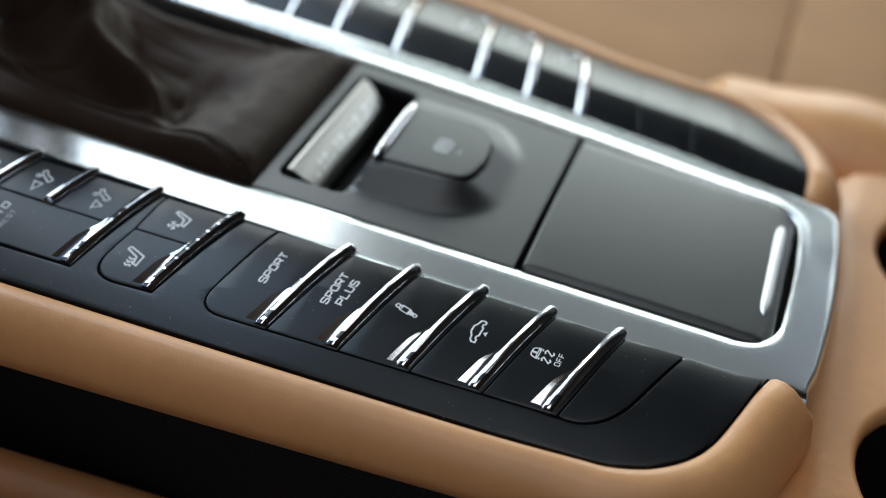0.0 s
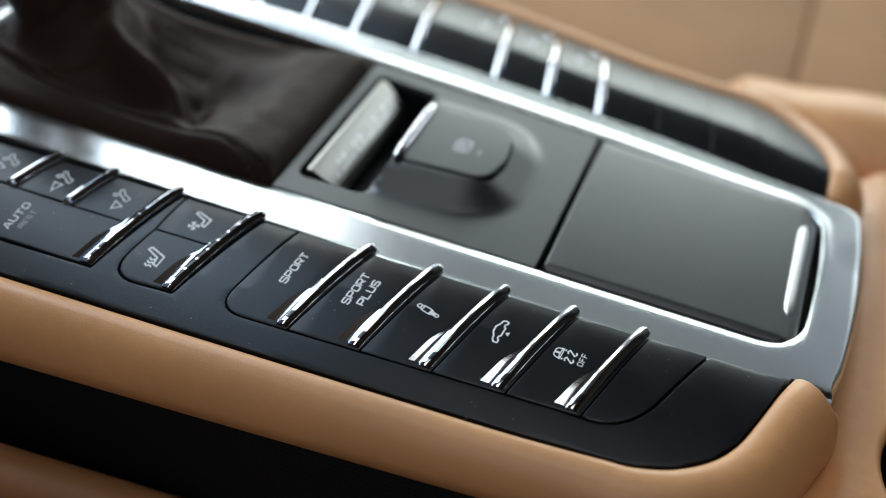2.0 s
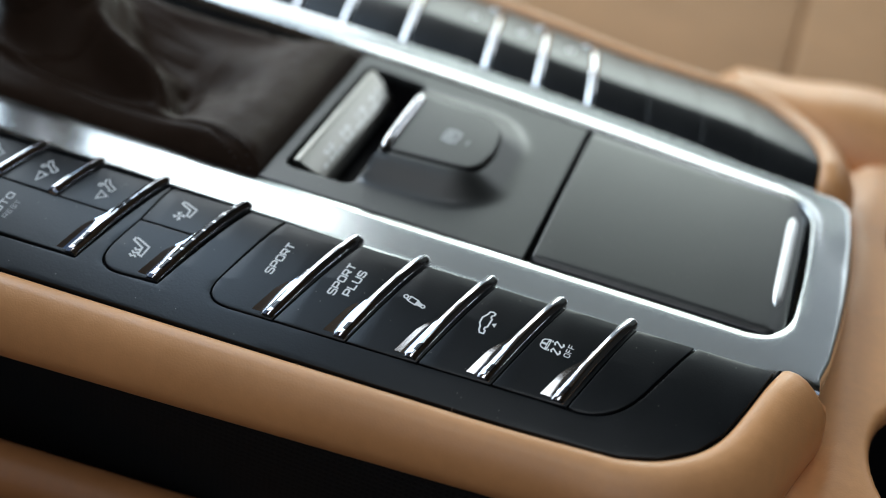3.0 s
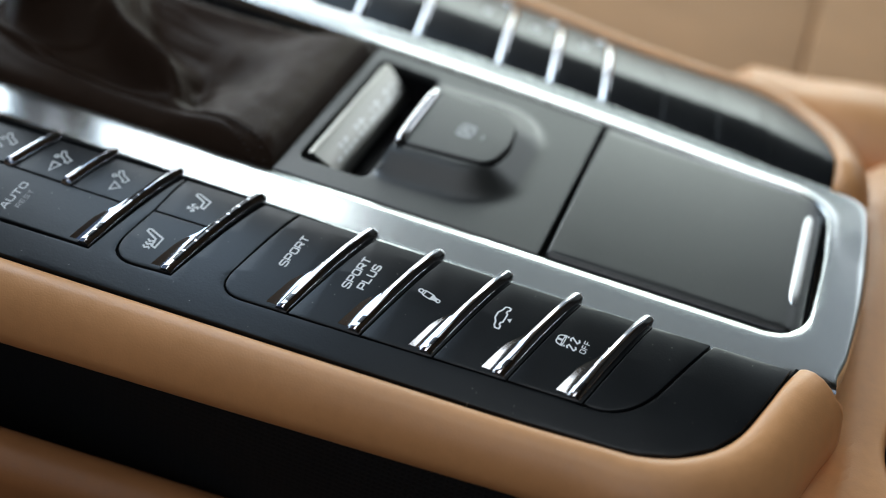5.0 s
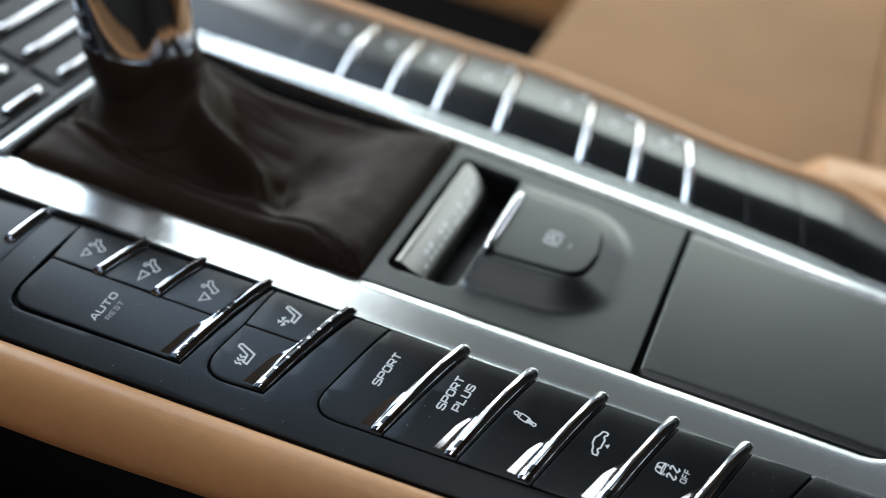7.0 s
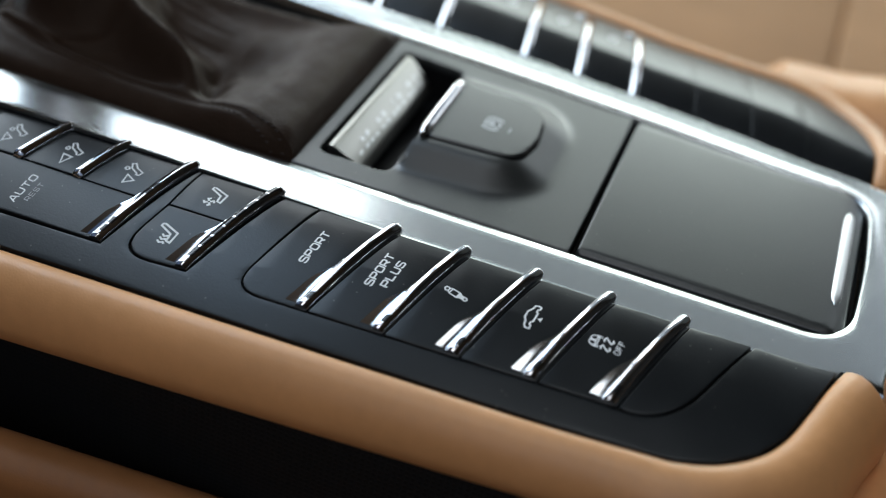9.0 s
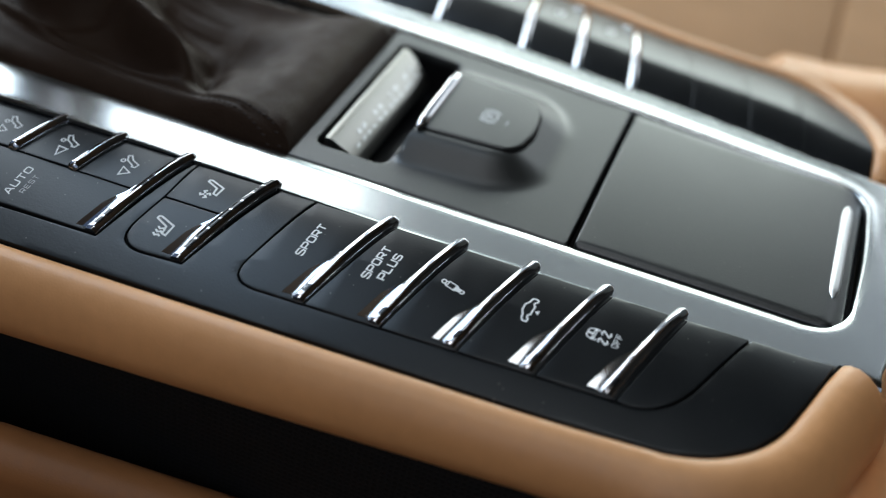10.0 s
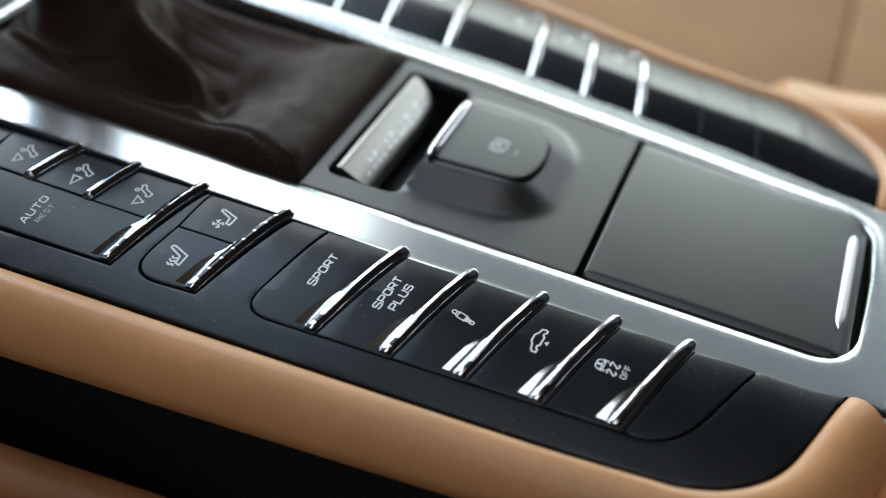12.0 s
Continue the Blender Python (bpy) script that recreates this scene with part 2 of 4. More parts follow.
def smooth01(t):
    t = min(1.0, max(0.0, t))
    return t * t * (3 - 2 * t)


# ---------------------------------------------------------------- shape of the console
def bank_near(x, y):
    """Height of the gently curved button bank on the driver's side."""
    d = -y - (60 - 0.025 * x)
    return 3.22 - 0.126 * d - 0.0012 * d * abs(d) - 2.0 * math.exp(-max(d, -1.0) / 8.5) - 0.012 * d + 0.02 * x + 0.00046 * x * d


CREASE = 0.35


def between(table, x):
    """Value at x along a short table of (x, value)."""
    for (x0, a), (x1, b) in zip(table, table[1:]):
        if x <= x1:
            return a + (b - a) * (x - x0) / (x1 - x0)
    return table[-1][1]


def far_inner(x):
    return between([(-400, 62.0), (-60, 61.0), (0, 55.8), (33, 52.6), (55, 49.2), (80, 46.4), (100, 45.4)], x)


def far_outer(x):
    return between([(-400, 130.0), (-150, 121.0), (-86, 121.5), (-60, 119.0), (-23, 112.5), (1, 108.5), (25, 107.3), (43, 106.8), (52, 104.8), (60, 101.5), (70, 97.0), (80, 93.0)], x)


def bank_far(x, y):
    """The bank on the passenger side: a steep inner face, a soft crest, then a long fall outwards."""
    yi, yo = far_inner(x), far_outer(x)
    w = yo - yi
    u = max(-0.1, min(1.1, (y - yi) / w))
    a = min(u, CREASE)
    z = -2.0 + w * (0.44 * a - 0.15 / CREASE * a * a)
    b = max(0.0, u - CREASE)
    return z - w * (0.10 * b + 0.138 * b * b)


def half_width(x):
    return 42.0 - 0.03 * x


FRONT = -340.0


def ring_paths():
    """Paired stations of the inner and outer edge: near side, rear end, far side."""
    inner, outer = [], []
    for k in range(41):
        x = FRONT + (60 - FRONT) * k / 40
        inner.append((x, -half_width(x)))
        outer.append((x, -(60 - 0.025 * x)))
    # rear near corner
    for k in range(1, 11):
        a = radians(-90 + 90 * k / 10)
        inner.append((64.5 + 16.5 * math.cos(a) ** 0.8 if k < 10 else 81.0, -24.0 + 16.3 * math.sin(a)))
        s = k / 10
        outer.append((60 + 31.5 * min(1, s * 1.25), -58.5 + (4.5 * s if s < 0.8 else 3.6 + 22 * (s - 0.8))))
    for k in range(1, 12):
        s = k / 11
        y = -24 + 48 * s
        inner.append((81.0 + 0.8 * math.sin(s * math.pi), y))
        outer.append((92.6 + 2.6 * math.sin(s * math.pi * 0.93), -50 + 89 * s))
    for k in range(1, 11):
        a = radians(90 * k / 10)
        inner.append((64.5 + 16.5 * math.cos(a) ** 0.8, 24.0 + 14.4 * math.sin(a)))
        s = k / 10
        if k < 5:
            a = radians(90 * k / 4)
            outer.append((86.2 + 7.0 * math.cos(a), 39.0 + 7.6 * math.sin(a)))
        else:
            outer.append((86.2 - 26.2 * (k - 4) / 6, 46.6 + (far_inner(60) - 46.8) * (k - 4) / 6))
    for k in range(1, 41):
        x = 60 + (FRONT - 60) * k / 40
        inner.append((x, half_width(x) + 2.0 - 2.4 * smooth01((x + 60) / 120) - 1.5 * smooth01(x / 60)))
        outer.append((x, far_inner(x) - 0.2))
    return inner, outer


INNER, OUTER = ring_paths()


# ---------------------------------------------------------------- trim ring of satin aluminium
def build_trim():
    ob = thing("console_trim", "satin aluminium trim ring framing the centre console", "trim")
    rows = []
    n = len(INNER)
    for i, (a, b) in enumerate(zip(INNER, OUTER)):
        a, b = Vector(a), Vector(b)
        d = (b - a)
        wide = d.length
        d.normalize()
        near = b.y < 0
        x = b.x
        zo = -0.1 if b.y < 20 else 0.45
        # chamfer next to the panel: flat and facing inwards on the near side, rounded beyond
        f = smooth01((a.y + 30) / 60)
        near_prof = [(0.0, -6.0), (0.0, -0.70), (0.30, -0.52), (0.75, -0.39), (1.45, -0.22), (2.1, -0.06), (2.5, 0.05), (4.6, 0.12)]
        far_prof = [(0.0, -6.0), (0.0, -0.6), (0.5, 0.25), (1.0, 0.50), (1.6, 0.56), (3.0, 0.44), (4.4, 0.31), (5.0, 0.26)]
        prof = [(p[0] + (q[0] - p[0]) * f, p[1] + (q[1] - p[1]) * f) for p, q in zip(near_prof, far_prof)]
        low = prof[-1][1]
        prof += [(5.0 + (wide - 5.6) * k / 7, low + (zo - low) * k / 7) for k in range(1, 7)]
        # thin lip beside the button banks, a rounded shoulder at the rear end
        e = smooth01((x - 74) / 10.0)
        lip = [(wide - 0.50, zo + 0.02), (wide - 0.30, zo + 0.06), (wide - 0.14, zo + 0.08 * (1 - f)), (wide, zo - 0.3), (wide, zo - 4.5), (wide, -14.0)]
        shoulder = [(wide - 1.5, zo - 0.04), (wide - 0.4, zo - 0.35), (wide + 0.6, zo - 1.1), (wide + 1.3, zo - 2.4), (wide + 1.8, zo - 5.5), (wide + 2.0, -16.0)]
        prof += [(p[0] + (q[0] - p[0]) * e, p[1] + (q[1] - p[1]) * e) for p, q in zip(lip, shoulder)]
        rows.append([(a.x + d.x * o, a.y + d.y * o, z) for o, z in prof])
    part("trim_ring", sections(rows, closed=False), SILVER, ob)
    # cross bar in front of the gear lever
    rows = []
    for k in range(25):
        y = -49 + 98 * k / 24
        rows.append([(-213.5 + dx, y, z) for dx, z in ((0, -5), (0, 0.3), (-1.2, 1.2), (-3.0, 1.6), (-4.8, 1.2), (-6, 0.3), (-6, -5))])
    part("cross_bar", sections(rows), SILVER, ob, "bright aluminium cross bar")
    return ob


build_trim()


# ---------------------------------------------------------------- chrome strip on a button
BAR = [(-1.72, 0.0), (-1.71, 0.6), (-1.62, 1.1), (-1.42, 1.5), (-1.12, 1.78), (-0.80, 1.95), (-0.45, 2.07), (-0.10, 2.15), (0.15, 2.17), (0.36, 2.08), (0.55, 1.92), (0.80, 1.68), (1.08, 1.40), (1.32, 1.14), (1.50, 0.80), (1.58, 0.0)]
FLANK = slice(5, 11)


def strip_section(h, k=1.0, half=1.72):
    """Cross-section of a strip: a steep front, a broad top that leans forwards, a soft ridge and a steep rear flank."""
    return [(x * k * half / 1.72, z * h / 2.17) for x, z in BAR]


def chrome_strip(x0, y0, x1, y1, zfn, flare, parent, windows=((0.875, 0.945),), half=1.95):
    """From the inner end (x0, y0) to the outer end (x1, y1); a flat facet widens the outer end forwards and ends in a bright chamfer."""
    long = abs(y1 - y0)
    tail = [1.9, 1.5, 1.2, 1.02, 0.92, 0.62, 0.30, 0.06, 0.0] if flare else [1.8, 1.5, 1.2, 0.9, 0.65, 0.42, 0.24, 0.1, 0.0]
    steps = [0.0, 0.08, 0.22, 0.42, 0.7, 1.05, 1.5, 2.0, 2.6, 3.2] + [3.2 + (long - 5.4) * k / 60 for k in range(1, 61)] + [long - q for q in tail]
    rows = []

    def shape(dist):
        left = long - dist
        nose = math.sqrt(max(0.0, 1 - (1 - min(1.0, dist / 2.0)) ** 2))
        h = 2.2 * (0.10 + 0.90 * nose)
        if flare:
            h *= 0.72 + 0.28 * smooth01(left / 16.0)
        k = 0.40 + 0.60 * nose
        if not flare and left < 1.7:
            e = math.sqrt(max(0.03, 1 - (1 - left / 1.7) ** 2))
            k, h = k * (0.35 + 0.65 * e), h * (0.2 + 0.8 * e)
        return left, h, k

    for dist in steps:
        t = dist / long
        x, y = x0 + (x1 - x0) * t, y0 + (y1 - y0) * t
        left, h, k = shape(dist)
        w = 1.73 * k * half / 1.72
        on = 0.0
        if flare:
            w += 2.7 * smooth01((16.5 - left) / 8.0) + 0.10 * max(0.0, 10.0 - left)
            on = 1 - smooth01((left - 17.0) / 7.0)
        facet = min(0.08 + 0.105 * left, 0.66 * h) * on
        drop = 0.36 * max(0.0, 1 - left / 0.97) if flare else 0.0
        zc = zfn(x, y)
        sec = strip_section(h, k, half)
        # where the front of the bar rises out of the facet
        cross = next((xa + (xb - xa) * (facet - za) / max(1e-6, zb - za) for (xa, za), (xb, zb) in zip(sec, sec[1:]) if zb >= facet), sec[0][0])
        front = -w
        row = [(x + front, y, zfn(x + front, y) - 0.8), (x + front, y, zfn(x + front, y) + max(0.0, facet - 0.16) - drop)]
        for q in (0.03, 0.10, 0.5, 0.93):
            dx = front + (cross - front) * q
            row.append((x + dx, y, zfn(x + dx, y) + facet - drop))
        for j, (dx, dz) in enumerate(sec):
            if dz < facet and dx < 0:
                dx, dz = cross - 0.004 * (6 - j), facet
            row.append((x + dx, y, zc + dz - drop))
        row.append((x + sec[-1][0], y, zc - 0.8))
        rows.append(row)
    ob = part("chrome_strip", sections(rows), CHROME, parent, "polished chrome strip")
    # small dark windows along the ridge and the rear flank
    if flare:
        for lo, hi in windows:
            rows = []
            for q in range(4):
                dist = long * (lo + (hi - lo) * q / 3)
                t = dist / long
                x, y = x0 + (x1 - x0) * t, y0 + (y1 - y0) * t
                left, h, k = shape(dist)
                z = zfn(x, y)
                sec = strip_section(h, k, half)
                rows.append([(x + dx + 0.05, y, z + dz + 0.05) for dx, dz in sec[FLANK]] + [(x + dx - 0.25, y, z + dz - 0.25) for dx, dz in (sec[10], sec[5])])
            part("indicator_window", sections(rows), LED, parent, "small dark indicator window")
    return ob


# ---------------------------------------------------------------- symbols
BOWL = (0, [(0, 0), (0, 1), (0.85, 1), (1, 0.86), (1, 0.54), (0.85, 0.40), (0.02, 0.40)])
LETTERS = {
    "S": [(0, [(1, 0.80), (0.98, 0.90), (0.86, 1), (0.14, 1), (0, 0.88), (0, 0.64), (0.14, 0.52), (0.86, 0.48), (1, 0.36), (1, 0.12), (0.86, 0), (0.14, 0), (0.02, 0.10), (0, 0.20)])],
    "P": [BOWL],
    "O": [(1, [(0.15, 0), (0, 0.15), (0, 0.85), (0.15, 1), (0.85, 1), (1, 0.85), (1, 0.15), (0.85, 0)])],
    "R": [BOWL, (0, [(0.48, 0.40), (1, 0)])],
    "T": [(0, [(-0.05, 1), (1.05, 1)]), (0, [(0.5, 1), (0.5, -0.09)])],
    "L": [(0, [(0, 1.08), (0, 0), (0.95, 0)])],
    "U": [(0, [(0, 1.08), (0, 0.15), (0.15, 0), (0.85, 0), (1, 0.15), (1, 1.08)])],
    "A": [(0, [(-0.05, -0.09), (0.40, 1), (0.60, 1), (1.05, -0.09)]), (0, [(0.16, 0.30), (0.84, 0.30)])],
    "E": [(0, [(1, 1), (0, 1), (0, 0), (1, 0)]), (0, [(0, 0.5), (0.9, 0.5)])],
    "F": [(0, [(1, 1), (0, 1), (0, -0.09)]), (0, [(0, 0.5), (0.9, 0.5)])],
}


class Label:
    """Draws flat symbols on a button. u runs across the car, v forwards, in millimetres from a middle point."""

    def __init__(self, x, y, zfn, lean=0.10, lift=0.23, turn=0.0):
        self.x, self.y, self.zfn, self.lean, self.lift = x, y, zfn, lean, lift
        self.c, self.s = math.cos(radians(turn)), math.sin(radians(turn))
        self.bm = bmesh.new()

    def at(self, u, v):
        u, v = u * self.c - v * self.s, u * self.s + v * self.c
        x, y = self.x - v + self.lean * u, self.y + u + self.lean * v * 0.6
        return Vector((x, y, self.zfn(x, y) + self.lift)) * MM

    def line(self, pts, width=0.42, closed=False):
        pts = [Vector(p) for p in pts]
        n = len(pts)
        sides = []
        for i, p in enumerate(pts):
            a = pts[i - 1] if (i or closed) else p
            b = pts[(i + 1) % n] if (i < n - 1 or closed) else p
            d1, d2 = (p - a), (b - p)
            d1 = d1.normalized() if d1.length > 1e-6 else d2.normalized()
            d2 = d2.normalized() if d2.length > 1e-6 else d1
            m = (d1 + d2)
            m = m.normalized() if m.length > 1e-6 else d1
            nn = Vector((-m.y, m.x))
            k = width / 2 / max(0.5, nn.dot(Vector((-d1.y, d1.x))))
            sides.append((self.bm.verts.new(self.at(*(p + nn * k))), self.bm.verts.new(self.at(*(p - nn * k)))))
        for i in range(n if closed else n - 1):
            a, b = sides[i], sides[(i + 1) % n]
            self.bm.faces.new((a[0], a[1], b[1], b[0]))
        return self

    def fill(self, pts):
        self.bm.faces.new([self.bm.verts.new(self.at(*p)) for p in pts])
        return self

    def circle(self, u, v, r, width=0.42, n=14):
        return self.line([(u + r * math.cos(2 * math.pi * k / n), v + r * math.sin(2 * math.pi * k / n)) for k in range(n)], width, True)

    def word(self, body, u, v, high=2.05, wide=2.0, gap=0.70, width=0.50):
        """A word in squared letters of one line width, its middle at u, v."""
        step = wide + gap
        first = u - (len(body) - 1) * step / 2 - wide / 2
        for i, c in enumerate(body):
            for closed, pts in LETTERS[c]:
                self.line([(first + i * step + a * wide, v + (b - 0.5) * high) for a, b in pts], width, closed)
        return self

    def done(self, parent, name="symbol", material=None, label="light grey printed symbol"):
        self.bm.normal_update()
        return part(name, self.bm, material or INK, parent, label, smooth=False)


def seat_shape(lab, u, v, k=1.0, w=0.40):
    """Outline of a seat from the side."""
    lab.line([(u + k * a, v + k * b) for a, b in ((-1.6, -1.6), (0.9, -1.6), (1.9, 1.7), (1.7, 2.1), (1.2, 2.1), (0.2, -0.5), (-1.5, -0.8))], w, True)


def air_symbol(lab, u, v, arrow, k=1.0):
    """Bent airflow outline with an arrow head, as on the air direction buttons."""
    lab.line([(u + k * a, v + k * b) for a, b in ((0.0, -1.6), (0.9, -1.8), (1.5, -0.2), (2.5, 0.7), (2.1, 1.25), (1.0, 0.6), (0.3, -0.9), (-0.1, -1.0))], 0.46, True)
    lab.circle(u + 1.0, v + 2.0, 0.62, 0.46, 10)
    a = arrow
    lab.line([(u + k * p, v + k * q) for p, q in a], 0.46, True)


# ---------------------------------------------------------------- button banks
def inset_line(s, k, y):
    return s - k * (abs(y) - 61)


def button(parent, outline, zfn, lift=0.18):
    return part("button", sheet(outline, lambda x, y: zfn(x, y) + lift, dx=12.0, dy=1.8, thick=1.4, rim=0.28), BLACK, parent, "black soft-touch button")


STRIPS = [(-48.2, 0.302), (-27.2, 0.292), (-6.1, 0.303), (15.0, 0.312), (36.0, 0.315)]


def bent(a, b, c, n=12):
    """Points on a soft bend from a to c, drawn towards b."""
    a, b, c = Vector(a), Vector(b), Vector(c)
    return [tuple(a * (1 - k / n) ** 2 + b * 2 * (k / n) * (1 - k / n) + c * (k / n) ** 2) for k in range(n + 1)]


def outer_y(x):
    """Outer edge of the rear button group."""
    return 98.2 - 0.038 * (x + 70)


def build_near_bank():
    z = bank_near
    ob = thing("button_panel", "black curved button panel beside the leather edge", "button panel")
    # rear group ------------------------------------------------
    cells = []
    top = lambda x: -(60.75 - 0.025 * x)
    left = [(-69.9, 0.25)] + [(s + 2.5, k) for s, k in STRIPS]
    right = [(s + 1.9, k) for s, k in STRIPS] + [None]
    for i in range(6):
        sl, kl = left[i]
        if right[i]:
            sr, kr = right[i]
            xt0, xt1 = sl, sr
            yb = outer_y(sl - 10)
            xb0, xb1 = sl - kl * (yb - 61), sr - kr * (yb - 61)
            pts = [(xt0, top(xt0), 0), (xt1, top(xt1), 0), (xb1, -outer_y(xb1), 0), (xb0, -outer_y(xb0), 6.5 if i == 0 else 0)]
        else:
            yb = outer_y(sl)
            xb0 = sl - kl * (yb - 61)
            pts = [(sl, top(sl), 0), (54.7, top(54.7), 0)] + [(x, y, 0) for x, y in bent((45.8, -81.0), (40.4, -94.6), (29.5, -94.7))] + [(xb0, -outer_y(xb0), 0)]
        cells.append(fillet(pts))
    names = []
    for c in cells:
        names.append(button(ob, c, z))
    for (s, k), b in zip(STRIPS, names):
        chrome_strip(s + 0.55, top(s) + 3.7, s - 0.2 - k * (96.6 - 61), -outer_y(s - 9) + 0.2, z, True, b)
    Label(-65.1, -77.1, z, 0.12).word("SPORT", 0, 0).done(names[0], "word", None, "light grey printed word")
    Label(-43.5, -77.4, z, 0.12).word("SPORT", 0, 2.0).word("PLUS", 0.2, -2.0).done(names[1], "word", None, "light grey printed words")
    lab = Label(-23.3, -76.9, z, 0.0, turn=-107)
    lab.circle(-3.0, 0, 0.65).circle(3.0, 0, 0.55).line([(-2.4, 0.5), (-1.7, 0.95), (0.9, 0.95), (1.4, 0.55), (2.5, 0.45)], 0.4).line([(-2.4, -0.5), (-1.7, -0.95), (0.9, -0.95), (1.4, -0.55), (2.5, -0.45)], 0.4)
    lab.fill([(0.5, -0.85), (1.3, -0.5), (2.6, -0.35), (2.6, 0.35), (1.3, 0.5), (0.5, 0.85)]).line([(-1.7, -0.9), (-1.7, 0.9)], 0.4).done(names[2])
    lab = Label(-1.9, -75.8, z, 0.10)
    lab.line([(-4.3, -0.9), (-4.4, 0.2), (-3.5, 0.8), (-2.2, 1.0), (-1.0, 1.7), (1.2, 1.8), (2.6, 1.0), (4.0, 0.7), (4.3, -0.2), (4.0, -0.9), (3.2, -0.9), (2.8, -0.4), (2.0, -0.4), (1.6, -0.9), (-1.6, -0.9), (-2.0, -0.4), (-2.8, -0.4), (-3.2, -0.9)], 0.52, True)
    lab.fill([(-0.1, -1.5), (-1.0, -2.7), (0.8, -2.7)]).done(names[3])
    lab = Label(18.4, -76.8, z, 0.10)
    q = lambda pts: [(a * 0.80, 2.4 + (b - 1.3) * 0.80) for a, b in pts]
    lab.line(q([(-2.4, 1.1), (-1.9, 2.6), (-1.2, 3.1), (1.2, 3.1), (1.9, 2.6), (2.4, 1.1)]), 0.40)
    lab.fill(q([(-2.7, 0.2), (-1.3, 0.2), (-1.3, 1.3), (-2.7, 1.3)])).fill(q([(1.3, 0.2), (2.7, 0.2), (2.7, 1.3), (1.3, 1.3)]))
    lab.line(q([(-1.3, 1.1), (1.3, 1.1)]), 0.34).line(q([(-1.3, 0.4), (1.3, 0.4)]), 0.34).fill(q([(-0.5, 1.1), (0.5, 1.1), (0.5, 2.9), (-0.5, 2.9)]))
    lab.fill(q([(-2.6, -0.5), (-1.7, -0.5), (-1.7, 0.0), (-2.6, 0.0)])).fill(q([(1.7, -0.5), (2.6, -0.5), (2.6, 0.0), (1.7, 0.0)]))
    for u in (-1.4, 1.4):
        lab.line([(u - 0.75, 0.1), (u + 0.05, 0.45), (u + 0.75, 0.05), (u - 0.75, -1.75), (u - 0.05, -2.2), (u + 0.75, -1.8)], 0.50)
    lab.done(names[4])
    Label(22.6, -76.6, z, 0.10).word("OFF", 0.0, 0, 1.5, 1.15, 0.6, 0.27).done(names[4], "word", None, "light grey printed word")
    # heating and ventilation pair -------------------------------
    h_s, h_k = -84.2, 0.29
    hl = lambda y: -107.2 - 0.10 * (abs(y) - 63) - 0.10 * max(0.0, abs(y) - 79)
    hr = lambda y: inset_line(h_s + 1.6, h_k, y)
    up = fillet([(hl(63), top(-107) - 0.4, 0), (hr(62), top(-82), 0), (hr(78.6), -78.6, 0), (hl(79), -79.1, 0)])
    low = fillet([(hl(80), -80.0, 0), (hr(79.5), -79.5, 0), (hr(97.8), -97.8, 0), (hl(98) - 0.8, -99.3, 7.5)])
    b1, b2 = button(ob, up, z), button(ob, low, z)
    chrome_strip(h_s + 0.4, top(h_s) + 3.7, inset_line(h_s, h_k, 98), -98.0, z, True, b2, windows=[(0.055 + 0.110 * k, 0.146 + 0.110 * k) for k in range(8)])
    lab = Label(-98.9, -71.9, z, 0.12)
    seat_shape(lab, 1.2, -0.2, 1.4, 0.62)
    for a in range(4):
        c, s = math.cos(a * math.pi / 2 + 0.4), math.sin(a * math.pi / 2 + 0.4)
        lab.line([(-2.1 + 0.3 * c, 0.5 + 0.3 * s), (-2.1 + 1.25 * c - 0.4 * s, 0.5 + 1.25 * s + 0.4 * c), (-2.1 + 1.5 * c + 0.5 * s, 0.5 + 1.5 * s - 0.5 * c)], 0.65)
    lab.done(b1)
    lab = Label(-104.4, -89.9, z, 0.12)
    seat_shape(lab, 0.7, -0.3, 1.5, 0.62)
    for q in (-2.6, -1.4, -0.2):
        lab.line([(q - 0.1, -1.5), (q + 0.35, -0.8), (q - 0.2, 0.0), (q + 0.4, 0.9)], 0.6)
    lab.done(b2)
    # air group --------------------------------------------------
    a3, k3 = -111.2, 0.268
    lines = [(-173.3, 0.0), (-151.8, 0.32), (-132.8, 0.28), (a3, k3)]
    airs = []
    for i in range(3):
        (sl, kl), (sr, kr) = lines[i], lines[i + 1]
        off = 2.0 if i else 0.0
        airs.append(button(ob, fillet([(sl + off, -(60.75 - 0.025 * sl) - 0.1, 0), (sr + 1.5, -(60.75 - 0.025 * sr), 0), (inset_line(sr + 1.5, kr, 80.2), -80.2, 0), (inset_line(sl + off, kl, 80.5), -80.5, 0)]), z))
    auto = button(ob, fillet([(-173.3, -81.5, 0), (inset_line(a3 + 1.6, k3, 81.1), -81.1, 0), (inset_line(a3 + 1.6, k3, 98.2), -98.2, 0), (-176.4, -99.2, 6.5)]), z)
    for i in (1, 2):
        s, k = lines[i]
        chrome_strip(s + 0.4, -(57.4 - 0.025 * s), inset_line(s, k, 81.0), -81.2, z, False, airs[i - 1])
    chrome_strip(a3 + 0.4, -(57.2 - 0.025 * a3), inset_line(a3, k3, 98.2), -98.4, z, True, auto, windows=[(0.40, 0.46), (0.47, 0.53), (0.80, 0.865), (0.88, 0.945)])
    Label(-149.5, -90.3, z, 0.1).word("AUTO", 0, 0, 1.95, 2.0, 0.75, 0.42).done(auto, "word", None, "light grey printed word")
    Label(-145.9, -90.4, z, 0.1).word("REST", 0, 0, 1.4, 1.25, 0.6, 0.24).done(auto, "word", DIMINK, "grey printed word")
